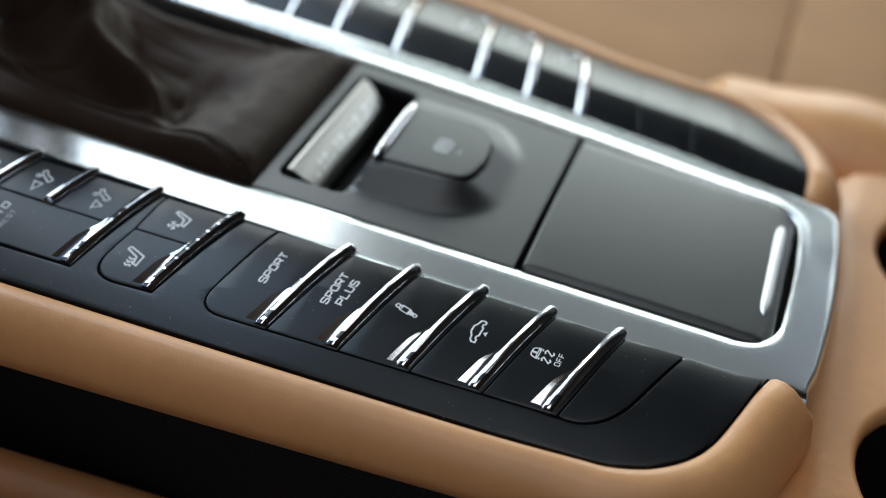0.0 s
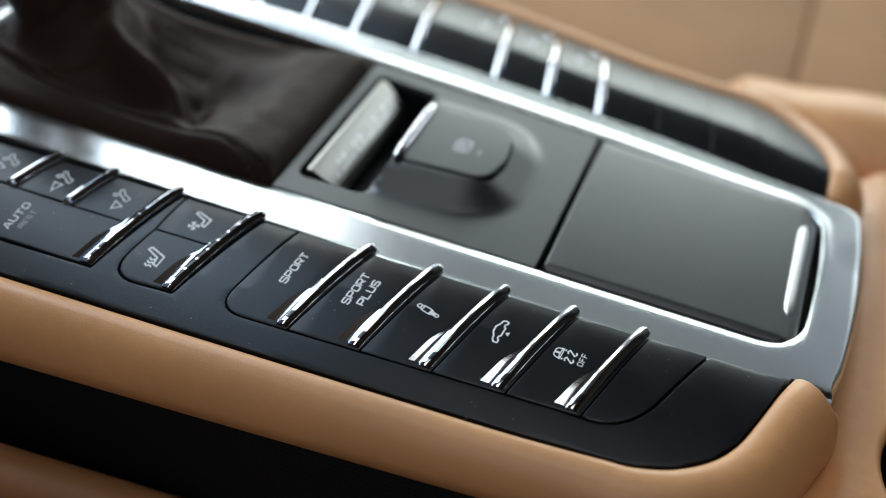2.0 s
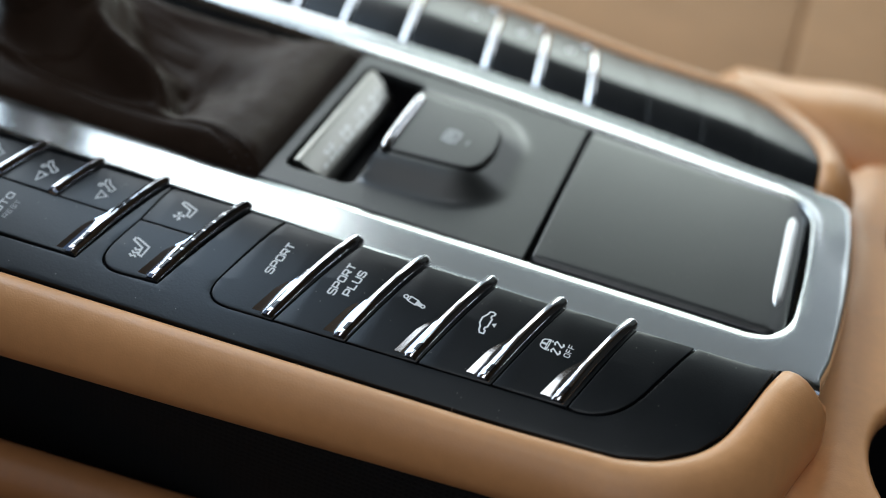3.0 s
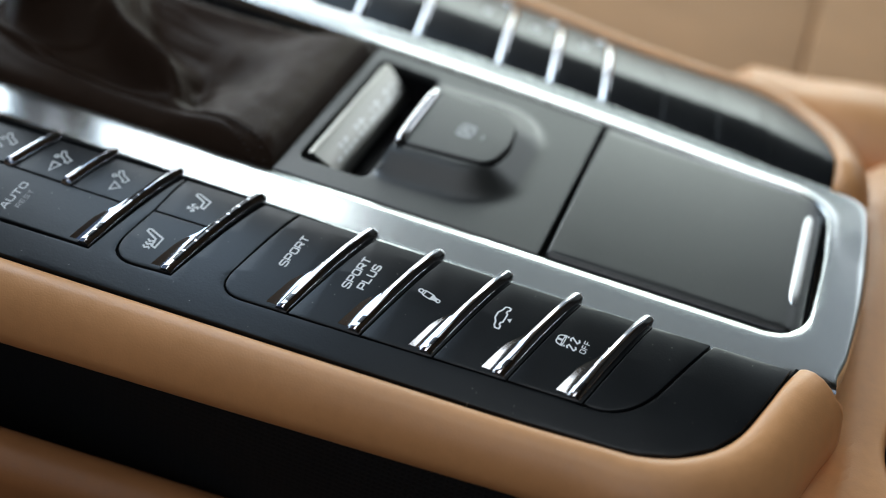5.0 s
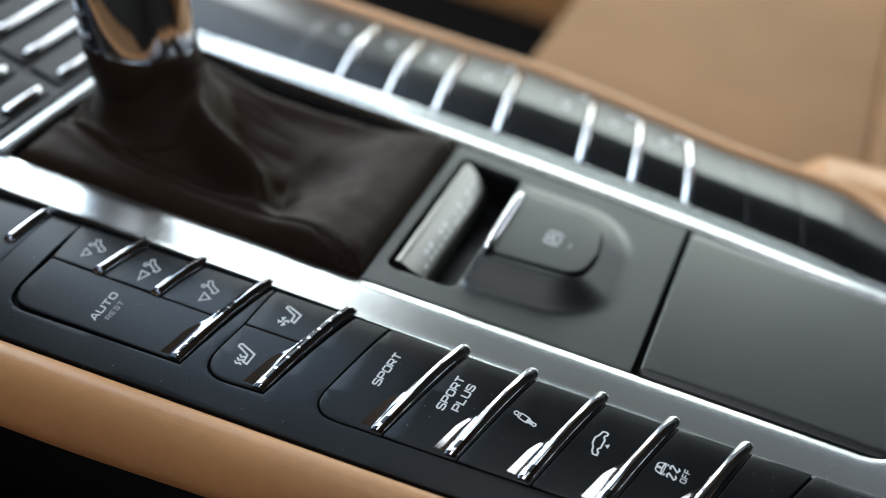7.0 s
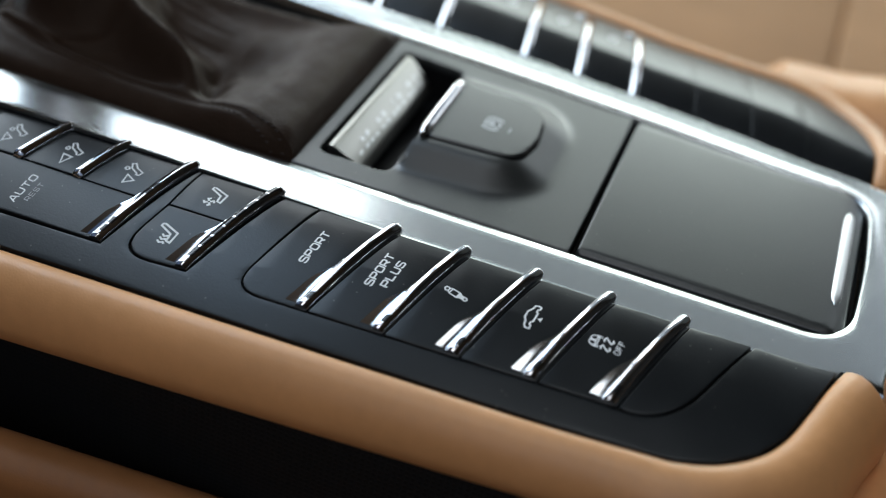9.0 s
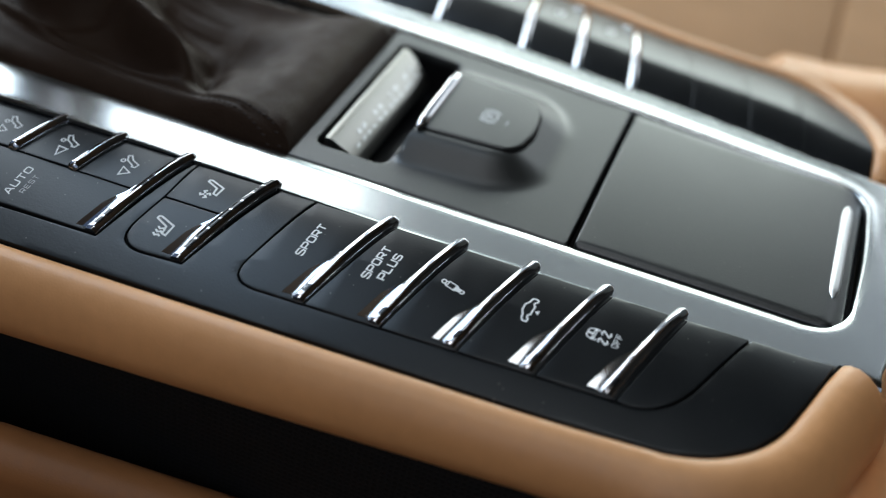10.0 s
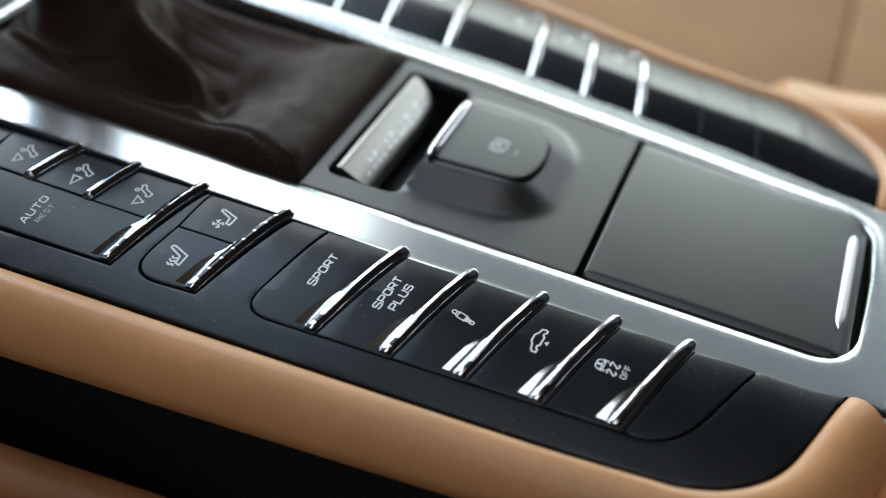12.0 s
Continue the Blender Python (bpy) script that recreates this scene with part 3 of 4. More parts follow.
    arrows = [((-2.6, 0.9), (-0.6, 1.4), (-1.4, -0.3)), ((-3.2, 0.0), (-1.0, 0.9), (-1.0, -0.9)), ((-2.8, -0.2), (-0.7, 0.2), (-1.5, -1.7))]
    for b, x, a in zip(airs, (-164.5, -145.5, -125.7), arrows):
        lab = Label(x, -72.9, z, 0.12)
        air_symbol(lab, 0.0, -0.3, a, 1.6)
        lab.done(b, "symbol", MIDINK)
    # front group: plain dark buttons ahead
    for x0, x1 in ((-204.0, -184.0), (-226.0, -206.0), (-250.0, -228.0)):
        b = button(ob, fillet([(x0, -(61.6 - 0.025 * x0), 0), (x1, -(61.6 - 0.025 * x1), 0), (x1 - 4, -98.0, 4), (x0 - 4, -98.0, 4)]), z)
        chrome_strip(x1 - 2.0, -(60.4 - 0.025 * x1), x1 - 5.2, -81.6, z, False, b)
    # plate around the groups, with openings for them
    rim = [(FRONT, -(60.0 - 0.025 * FRONT) - 0.9)] + [(x, -(60.0 - 0.025 * x) - 0.5) for x in (-200, -100, 0, 77.5)]
    rim += [(75.4, -66.0), (72.2, -76.2), (68.3, -86.8), (62.8, -94.5), (54.5, -100.4), (45.0, -103.5), (37, -104.2), (15, -105.4), (-18, -106.3), (-75, -107.7), (-147, -109.2), (-250, -111.1), (FRONT, -112.3)]
    part("panel_plate", sheet(rim, lambda x, y: z(x, y) - 1.1, dx=16.0, dy=1.8, thick=6.0, rim=0.4), GAP, ob, "black base under the buttons")
    g = 0.85
    hole_s = fillet([(-71.2, top(-70) + 0.3, 0), (56.1, top(54) + 0.3, 0), *[(x, y, 0) for x, y in bent((47.1, -81.4), (41.4, -95.8), (29.5, -95.7))], (20, -outer_y(20) - g, 0), (-40, -outer_y(-40) - g, 0), (-80.2, -outer_y(-77) - g, 7.3)])
    hole_h = fillet([(hl(79) - 0.85, -79.0, 0), (-108.1, top(-107) + 0.3, 0), (-81.3, top(-81) + 0.3, 0), (inset_line(h_s + 2.3, h_k, 98.6), -98.7, 0), (hl(98) - 2.0, -100.3, 8.2)])
    hole_a = fillet([(-173.9, top(-173) + 0.3, 0), (-108.6, top(-108) + 0.3, 0), (inset_line(a3 + 2.3, k3, 99.0), -99.1, 0), (-177.6, -101.0, 7.2)])
    edge_in = lambda x: -(60.0 - 0.025 * x) - 0.4
    outer = [(45.0, -103.5), (37, -104.2), (15, -105.4), (-18, -106.3), (-75, -107.7), (-147, -109.2), (-181, -109.8)]
    # between rear group and heating pair, below both, and behind the rear group, in one outline
    border = [(77.5, edge_in(77)), (75.4, -66.0), (72.2, -76.2), (68.3, -86.8), (62.8, -94.5), (54.5, -100.4)] + outer
    border += [(-300.0, -111.7), (-300.0, edge_in(-300)), (-182.4, edge_in(-182)), (-174.4, edge_in(-174))]
    border += list(reversed(cut_low(hole_a)))
    border += [(-108.6, edge_in(-108))]
    border += list(reversed(cut_low(hole_h)))
    border += [(-71.8, edge_in(-72))]
    border += list(reversed(cut_low(hole_s)))
    border = clean(border)
    part("panel_frame", sheet(border, z, dx=4.0, dy=1.8, thick=1.4, rim=0.2), BLACK, ob, "black soft plastic frame")
    return ob


def cut_low(hole):
    """The part of an opening's outline that does not lie along the inner edge, from its rear top corner round to its front top corner."""
    # hole runs: front top, rear top, ..., back to the front; drop nothing but order it rear to front
    return hole[1:] + hole[:1] if abs(hole[0][1]) < 70 else hole[2:] + hole[:2]


def clean(loop):
    out = []
    for p in loop:
        if not out or (Vector(p) - Vector(out[-1])).length > 0.05:
            out.append(p)
    return out


build_near_bank()


def build_far_bank():
    z = bank_far
    ob = thing("button_panel", "black curved button panel on the passenger side", "button panel")
    top = lambda x: far_inner(x) + 1.0
    out = lambda x: far_outer(x) - 10.3
    strips = [(-145.0, 0.10), (-124.6, 0.10), (-104.6, 0.13), (-79.5, 0.16), (-46.2, 0.18), (-25.4, 0.19), (-4.6, 0.20)]
    lines = [(-168.0, 0.1)] + strips + [(15.6, 0.2), (36.4, 0.2), (56.2, 0.2)]
    for i in range(len(lines) - 1):
        (sl, kl), (sr, kr) = lines[i], lines[i + 1]
        x0, x1 = sl + 2.1, sr + 1.6
        lim = 4.0 if i == len(lines) - 2 else 0.0
        b = button(ob, fillet([(x0, top(x0), 0), (x1, top(x1), 0), (x1 - kr * 42, out(x1 - kr * 42) - lim, lim), (x0 - kl * 42, out(x0 - kl * 42), 0)]), z)
        if i < len(strips):
            s, k = strips[i]
            xe = s - k * 42
            chrome_strip(s, top(s) - 1.6, xe, out(xe) - 0.5, z, False, b, half=1.75)
            if i > 2:
                # Small chrome dome added to stand for the glint beside the strip's end.
                bm = bmesh.new()
                for v in bmesh.ops.create_uvsphere(bm, u_segments=12, v_segments=8, radius=1.0)["verts"]:
                    v.co = Vector((xe - 3.4 + 1.7 * v.co.x, out(xe) - 0.3 + 1.6 * v.co.y, z(xe - 3.4, out(xe)) + 0.6 + 0.8 * v.co.z)) * MM
                part("glint_dome", bm, CHROME, b, "small chrome dome added for the glint at the strip's end")
            lab = Label(s - 10.0 - k * 33, top(s) + 33, z)
            lab.line([(-2.6, -1.2), (2.2, -1.2), (2.8, 1.2), (-1.0, 1.0)], 0.8, True)
            lab.done(b, "symbol", INK)
    rim = [(x, top(x) - 0.7) for x in (FRONT, -200, -100, -60, -30, 0, 16, 33, 44, 55, 66, 78.8)]
    rim += [(79.2, 60.0), (78.4, 66.3), (76.3, 74.7), (73.7, 81.2), (70.2, 87.2), (65.7, 93.2), (60.3, 99.2), (56.4, 102.6), (51.8, 104.7), (43, 106.7), (25, 107.0), (1, 108.2), (-23, 112.2), (-60, 118.7), (-86, 121.2), (-150, 120.7), (FRONT, 127.7)]
    part("panel_plate", sheet(rim, lambda x, y: z(x, y) - 0.1, dx=14.0, dy=2.2, thick=6.0, rim=0.4), BLACK, ob, "black soft plastic plate")
    return ob


build_far_bank()


# ---------------------------------------------------------------- centre panel, display, parking brake switch
def mound(x, y):
    """Raised island that carries the parking brake switch."""
    if x < -60.5:
        return 0.0
    v = y + 0.5
    near = 13.5 - 0.10 * max(0.0, x + 54.0)
    d = math.hypot(1.05 * max(0.0, x + 36.0), 1.25 * max(0.0, -v - near) + 0.95 * max(0.0, v - 11.0))
    t = (21.0 - d) / 12.5
    soft = lambda q, w: w * math.log1p(math.exp(max(-40.0, min(40.0, q / w)))) if q < 8 * w else q
    return 5.9 * (1.0 - soft(1.0 - soft(t, 0.06), 0.05)) * smooth01((x + 60.5) / 1.6)


def build_centre_panel():
    ob = thing("centre_panel", "black soft-touch centre panel with a recess", "console panel")
    w = half_width
    rim = [(-88.0, -w(-88) + 0.5), (-45, -w(-45) + 0.5), (-1.6, -w(0) + 0.5), (-1.6, w(0) - 0.5), (-45, w(-45) + 0.2), (-88.0, w(-88) + 0.5)]
    slot = fillet([(-84.8, -35.0, 4), (-60.4, -34.5, 5), (-60.4, 37.5, 4), (-84.8, 39.0, 4)])
    part("panel_top", sheet(rim, lambda x, y: mound(x, y) - 0.2, holes=[slot], dx=1.7, dy=1.7, thick=3.0, rim=0.5), PANEL, ob)
    walls = fillet([(-84.5, -34.7, 4), (-60.7, -34.2, 5), (-60.7, 37.2, 4), (-84.5, 38.7, 4)])
    rows = [[(x, y, zz) for x, y in walls] for zz in (-0.4, -6.0, -15.0)]
    bm = sections(rows, caps=False)
    bm.verts.ensure_lookup_table()
    n = len(walls)
    bm.faces.new([bm.verts[2 * n + i] for i in range(n)])
    part("recess", bm, GLOSSBLACK, ob, "glossy black recess")
    # tilted indicator plate in the recess
    plate = []
    for k in range(15):
        s = k / 14
        y, low = -31.8 + 65.2 * s, -28.6 + 60.4 * s
        plate.append([(-82.2, y, 0.3), (-81.7, y, 0.9), (-80.2, y, 1.1), (-79.4, y, 0.7), (-76.0, (y + low) / 2, -2.2), (-72.8, low, -4.9), (-72.0, low, -5.8), (-70.6, low, -9.0), (-72.0, low, -12.0), (-82.2, y, -12.0)])
    part("indicator_plate", sections(plate), PLATE, ob, "silvery tilted gear indicator plate")
    rnd = random.Random(5)
    for k in range(12):
        y = -23.5 + 4.5 * k + rnd.uniform(-0.7, 0.7)
        for q, long, wide in ((0.84, 2.6, 1.0), (0.52, rnd.uniform(1.2, 2.8), 1.5)):
            if q < 0.6 and k % 3 == 0:
                continue
            x, z = -79.4 + 6.6 * q, 0.7 - 5.6 * q
            bm = block(-long / 2, long / 2, -wide / 2, wide / 2, -0.05, 0.16, 0.06, 1)
            bmesh.ops.transform(bm, matrix=Matrix.Translation((x * MM, y * MM, z * MM)) @ Matrix.Rotation(radians(40.3), 4, "Y") @ Matrix.Rotation(radians(90 + rnd.uniform(-14, 14)), 4, "Z"), verts=bm.verts)
            part("marking", bm, PULL, ob, "pale raised metal bar")
    return ob


PLATE = metal("satin_silver_plate", (0.47, 0.46, 0.425), 0.32, 0.3)
build_centre_panel()


def build_brake_switch():
    ob = thing("parking_brake_switch", "black parking brake switch with a chrome front edge", "switch")
    shape = fillet([(-55.0, -16.8, 1.5), (-27.4, -13.4, 7), (-25.2, 0.0, 30), (-27.8, 17.6, 11), (-55.0, 19.2, 1.5)], 9)
    top = lambda x, y: 6.5 - 0.002 * (x + 56) - 0.0006 * y ** 2
    part("switch_body", sheet(shape, top, dx=2.5, dy=2.5, thick=3.5, rim=0.9), PANEL, ob, "black soft-touch rocker")
    # Thin sheet on the island, its black standing in for the gap's shade.
    groove = fillet([(-56.0, -17.9, 1.5), (-26.4, -14.6, 7.5), (-24.1, 0.0, 30), (-26.7, 18.9, 11.5), (-56.0, 20.6, 1.5)], 9)
    part("gap_sheet", sheet(groove, lambda x, y: mound(x, y) + 0.06, dx=2.5, dy=2.5, thick=2.0, rim=0.3), GAP, ob, "black sheet laid as the shaded gap round the rocker")
    rows = []
    for k in range(21):
        s = k / 20
        y = -19.6 + 39.3 * s
        e = math.sqrt(max(0.02, 1 - abs(2 * s - 1) ** 8))
        zt = 7.1 - 0.0006 * y ** 2
        rows.append([(-56.9 + 1.9 * math.cos(a) * e, y, zt - 0.4 + 2.0 * math.sin(a) * e) for a in [2 * math.pi * j / 12 for j in range(12)]])
    part("chrome_edge", sections(rows), CHROME, ob, "polished chrome edge")
    lab = Label(-39.8, 0.2, top, 0.05, 0.05)
    lab.circle(0, 0, 2.5, 0.5, 20).word("P", 0.1, 0, 2.2, 1.4, 0, 0.55)
    for side in (-1, 1):
        lab.line([(side * 3.8 * math.cos(radians(q)), 3.8 * math.sin(radians(q))) for q in range(-45, 46, 15)], 0.55)
    lab.done(ob)
    lab = Label(-33.8, -0.8, top, 0.05, 0.05)
    lab.fill([(-1.4, -0.25), (1.4, -0.25), (1.4, 0.25), (-1.4, 0.25)])
    lab.done(ob, "indicator_mark", DIMINK, "dim indicator mark")
    return ob


build_brake_switch()


def build_lid():
    ob = thing("storage_lid", "black lid over the console tray with a bright pull", "lid")
    w = half_width
    shape = fillet([(1.7, -w(0) + 1.6, 1), (66, -w(66) + 1.6, 0), (78.6, -w(66) + 2.4, 15), (78.6, 35.6, 14), (66, w(66) - 3.3, 6), (1.7, w(0) - 1.3, 1)], 9)
    def top(x, y):
        z = 1.1 - 0.00035 * y * y - 0.00012 * (x - 35) ** 2
        z -= 3.0 * smooth01((x - 73.5) / 9.0)
        for e in (y + w(x) - 2.0, w(x) - 3.2 - y):
            z -= 0.6 * smooth01((0.7 - e) / 1.3)
        return z
    part("lid_top", sheet(shape, top, dx=1.6, dy=1.8, thick=4.0, rim=0.7), PANEL, ob)
    part("well", sheet(fillet([(-0.4, -w(0) + 0.3, 1), (66, -w(66) + 0.3, 0), (80.8, -w(66) + 0.8, 16), (80.8, 37.6, 15), (66, w(66) - 0.9, 6), (-0.4, w(0) - 0.1, 1)], 9), lambda x, y: -3.6, dx=30, dy=30, thick=2.0, rim=0.2), GAP, ob, "black gap round the lid")
    rows = []
    for k in range(25):
        s = k / 24
        y = -25.4 + 50.8 * s
        e = math.sqrt(max(0.02, 1 - abs(2 * s - 1) ** 10))
        zt = top(74.8, y)
        rows.append([(74.8 + 1.7 * math.cos(a) * e, y, zt + 1.0 * math.sin(a) * e) for a in [2 * math.pi * j / 12 for j in range(12)]])
    part("pull_strip", sections(rows), PULL, ob, "polished metal pull strip")
    return ob


build_lid()


# ---------------------------------------------------------------- gear lever
def rect_edge(a):
    """A point on the opening of the gaiter in direction a."""
    c, s = math.cos(a), math.sin(a)
    hx, hy = 62.0, 43.5
    k = 1.0 / max(abs(c) / hx, abs(s) / hy)
    x, y = c * k - 150.0, s * k
    return x, y * (half_width(x) - 1.0) / hy


THREAD = plain("brown_thread", (0.030, 0.022, 0.017), 0.7)


def build_gear_lever():
    ob = thing("gear_lever", "gear lever with dark brown leather gaiter and chrome collar", "gear lever")

    ridge = [(-177, 8, 24.0), (-171, 0, 20.0), (-166.5, -8, 17.5), (-158.5, -13.5, 16.0), (-149.5, -18.5, 15.5), (-140, -23, 15.0), (-133, -26, 14.5), (-130.5, -27.5, 12.5)]
    valley = [(-174, 16, 3.0), (-160, 8, 7.0), (-140, 1, 8.0), (-130, -5, 6.0), (-118, 0, 1.5)]
    brow = [(-190, 31, 9.0), (-181, 28.7, 8.0), (-158, 25.0, 6.2), (-136, 26.0, 5.6), (-108, 30.5, 5.0), (-88, 37.0, 4.4)]

    def nearest(line, x, y):
        """Distance to a line of (x, y, height), the side on which x, y lies, and the line's height there."""
        best = None
        for (x0, y0, z0), (x1, y1, z1) in zip(line, line[1:]):
            ux, uy = x1 - x0, y1 - y0
            t = max(0.0, min(1.0, ((x - x0) * ux + (y - y0) * uy) / (ux * ux + uy * uy)))
            px, py = x0 + ux * t, y0 + uy * t
            dist = math.hypot(x - px, y - py)
            if best is None or dist < best[0]:
                best = (dist, ux * (y - py) - uy * (x - px), z0 + (z1 - z0) * t)
        return best

    def height(x, y):
        """The leather: a padded border, a trench inside it, a steep fold from the lever to the near corner, pleats beyond it and a brow along the rail."""
        r = math.hypot(x + 189, y)
        rear = smooth01((x + 131 - 0.10 * y) / 30.0)
        z = 2.8 + 4.0 * rear
        seam = between([(-215, -22), (-195, -30.8), (-178, -34.5), (-151, -36.6), (-132, -36.4), (-118, -36.6), (-109.6, -37.6), (-96.2, -41.3), (-91.4, -45.0), (-88, -49)], x)
        d = y - seam
        z += 1.0 * math.exp(-((d + 3.0) / 2.6) ** 2) - 0.7 * math.exp(-(d / 0.8) ** 2) + 0.5 * math.exp(-((d - 2.4) / 1.5) ** 2)
        trench = smooth01((d - 1.5) / 5.0) * (1 - smooth01((d - 9.0) / 16.0)) * (1 - smooth01((x + 140) / 24.0))
        z -= 4.0 * trench
        front = smooth01((x + 212) / 6.0) * (1 - smooth01((x + 206) / 12.0))
        z -= 4.0 * front * smooth01((30 - abs(y)) / 10.0)
        # cone round the lever, with a slack ring of leather at its foot
        turn = math.atan2(y, x + 189)
        near = smooth01((-math.sin(turn) + 0.15) / 0.6)
        z += 25.0 * math.exp(-max(0.0, r - 15.5) / (5.2 + 3.0 * smooth01(math.cos(turn))))
        z += 2.4 * near * math.exp(-((r - 29.0 - 4.0 * math.cos(turn)) / 2.8) ** 2) * (1 - smooth01((x + 150) / 16.0))
        # the fold: steep and shaded towards the driver, hollow beyond
        dist, side, top = nearest(ridge, x, y)
        if side > 0:
            fall = 0.55 * math.exp(-(dist / 3.0) ** 2) + 0.45 * math.exp(-(dist / 9.0) ** 2)
        else:
            fall = math.exp(-(dist / 6.0) ** 2)
        z += max(0.0, top - z) * fall
        # dark pocket round the end of the fold, running down to the border
        for px, py, deep, wx, wy in ((-132.5, -11.0, 6.0, 4.2, 7.0), (-128.0, -22.0, 9.0, 5.0, 7.0), (-126.0, -29.5, 3.0, 8.0, 5.0), (-119.0, -10.0, 2.6, 9.0, 16.0)):
            z -= deep * math.exp(-(((x - px) / wx) ** 2 + ((y - py) / wy) ** 2))
        low, _, deep = nearest(valley, x, y)
        z -= deep * math.exp(-(low / 9.0) ** 2)
        # pleats between the fold and the brow
        pleat = smooth01((x + 186) / 10.0) * (1 - smooth01((x + 150) / 22.0)) * smooth01((dist - 4.0) / 5.0) * (1.0 if side > 0 else 0.0)
        across = y + 0.16 * x + 2.0 * noise.noise(Vector((x, y, 3)) * 0.05)
        z += pleat * (0.22 * math.sin(1.9 * across) + 0.30 * math.sin(0.83 * across + 1.0) - 1.0 * smooth01((20 - abs(y - 8)) / 12.0))
        z += 0.5 * noise.noise(Vector((x, y, 0)) * 0.05) + 0.18 * noise.noise(Vector((x, y, 7)) * 0.16)
        # brow, then the dark trench beside the rail
        dist, side, top = nearest(brow, x, y)
        z += max(0.0, top - z) * math.exp(-(dist / 4.5) ** 2)
        if side > 0:
            z -= 22.0 * smooth01((dist - 0.8) / 8.0) * (1 - 0.75 * smooth01((x + 106) / 16.0))
        edge = min(x + 212, -88 - x, half_width(x) - 1.0 - abs(y))
        return -3.0 + (z + 3.0) * (1 - math.exp(-max(0.0, edge) / 2.2))

    def gaiter(u, v):
        a = 2 * math.pi * u
        ex, ey = rect_edge(a)
        cx, cy = -189.0 + 16.5 * math.cos(a), 16.5 * math.sin(a)
        s = v ** 1.15
        x, y = ex + (cx - ex) * s, ey + (cy - ey) * s
        return x, y, height(x, y)

    part("gaiter", grid(220, 72, gaiter, close_u=True), BOOT, ob, "creased dark brown leather gaiter")
    rim = [rect_edge(2 * math.pi * k / 96) for k in range(96)]
    rows = [[(-150 + (x + 150) * g, y * g, z) for x, y in rim] for g, z in ((1.010, -2.6), (1.0, -2.6), (0.99, -3.4), (0.985, -8.0))]
    part("gaiter_frame", sections(rows, caps=False), BLACK, ob, "black frame round the gaiter")
    tilt = 0.26
    def turned(profile, name, mat, label):
        rows = [[(-187.0 - tilt * z + r * math.cos(a), r * math.sin(a), z) for a in [2 * math.pi * j / 40 for j in range(40)]] for r, z in profile]
        part(name, sections(rows), mat, ob, label)
    turned([(18.0, 4), (19.2, 18), (19.8, 24), (19.4, 28), (18.0, 29.5)], "gaiter_collar", BOOT, "gathered leather collar")
    turned([(18.0, 27.5), (19.3, 28.5), (19.6, 30.5), (19.0, 46), (17.6, 62), (17.0, 64)], "chrome_sleeve", CHROME, "polished chrome sleeve")
    turned([(16.0, 63), (20.0, 66), (22.5, 80), (23.0, 95), (20.0, 110), (12.0, 117), (3.0, 119)], "knob", BOOT, "dark leather knob")
    # stitches on both sides of the corner seam
    for k in range(16):
        x = -120.0 + 28.0 * k / 15
        y = between([(-120, -36.5), (-109.6, -37.6), (-96.2, -41.3), (-91.4, -45.0)], x)
        for side in (-1.6, 1.6):
            z = height(x, y + side)
            part("stitch", block(x - 0.55, x + 0.55, y + side - 0.22, y + side + 0.22, z - 0.3, z + 0.2, 0.12, 1), THREAD, ob)
    return ob


build_gear_lever()


# ---------------------------------------------------------------- front switch field ahead of the lever
def build_front_panel():
    ob = thing("climate_panel", "dark switch field with chrome strips ahead of the lever", "switch panel")
    rim = [(-330, -50.5), (-221.0, -48.0), (-221.0, 48.0), (-330, 50.5)]
    part("panel_top", sheet(rim, lambda x, y: 0.4 + 0.24 * max(0.0, -225 - x), dx=10, dy=8, thick=4.0, rim=0.6), GLOSSBLACK, ob)
    flat = lambda x, y: 0.4 + 0.24 * max(0.0, -225 - x)
    for x in (-226, -240, -254, -268, -282):
        for y0, y1 in ((-47, -10), (-4, 44)):
            b = part("button", sheet(fillet([(x - 10, y0, 1), (x + 2, y0, 1), (x + 2, y1, 1), (x - 10, y1, 1)], 3), lambda a, c: flat(a, c) + 1.2, dx=8, dy=9, thick=2.0, rim=0.4), BLACK, ob, "black button")
            rows = []
            for k in range(13):
                y = max(y0 + 3, -32) + (y1 - 3 - max(y0 + 3, -32)) * k / 12
                e = 1.0 if 0 < k < 12 else 0.6
                rows.append([(x - 0.5 + 1.9 * e * math.cos(t), y, flat(x, y) + 2.2 + 1.2 * e * math.sin(t)) for t in [2 * math.pi * j / 10 for j in range(10)]])
            part("chrome_strip", sections(rows), CHROME, b, "polished chrome strip")
    return ob


build_front_panel()


# ---------------------------------------------------------------- leather edges of the console
def smooth_path(pts, per=6):
    """Points along a smooth line through the given ones."""
    out = []
    p = [Vector(q) for q in pts]
    p = [p[0] * 2 - p[1]] + p + [p[-1] * 2 - p[-2]]
    for i in range(1, len(p) - 2):
        for k in range(per):
            t = k / per
            a, b, c, d = p[i - 1], p[i], p[i + 1], p[i + 2]
            out.append(0.5 * (2 * b + (c - a) * t + (2 * a - 5 * b + 4 * c - d) * t * t + (3 * b - a - 3 * c + d) * t ** 3))
    out.append(p[-2])
    return out


NEAR_SEAM = [(-340, -112.6), (-250, -111.4), (-147, -109.5), (-75, -108.0), (-18, -106.6), (15, -105.7), (37, -104.5), (45, -103.8), (54.6, -100.6), (63.0, -94.6), (68.5, -86.8), (72.4, -76.2), (75.6, -66.0), (77.9, -59.5), (79.0, -56.6), (79.6, -54.8)]
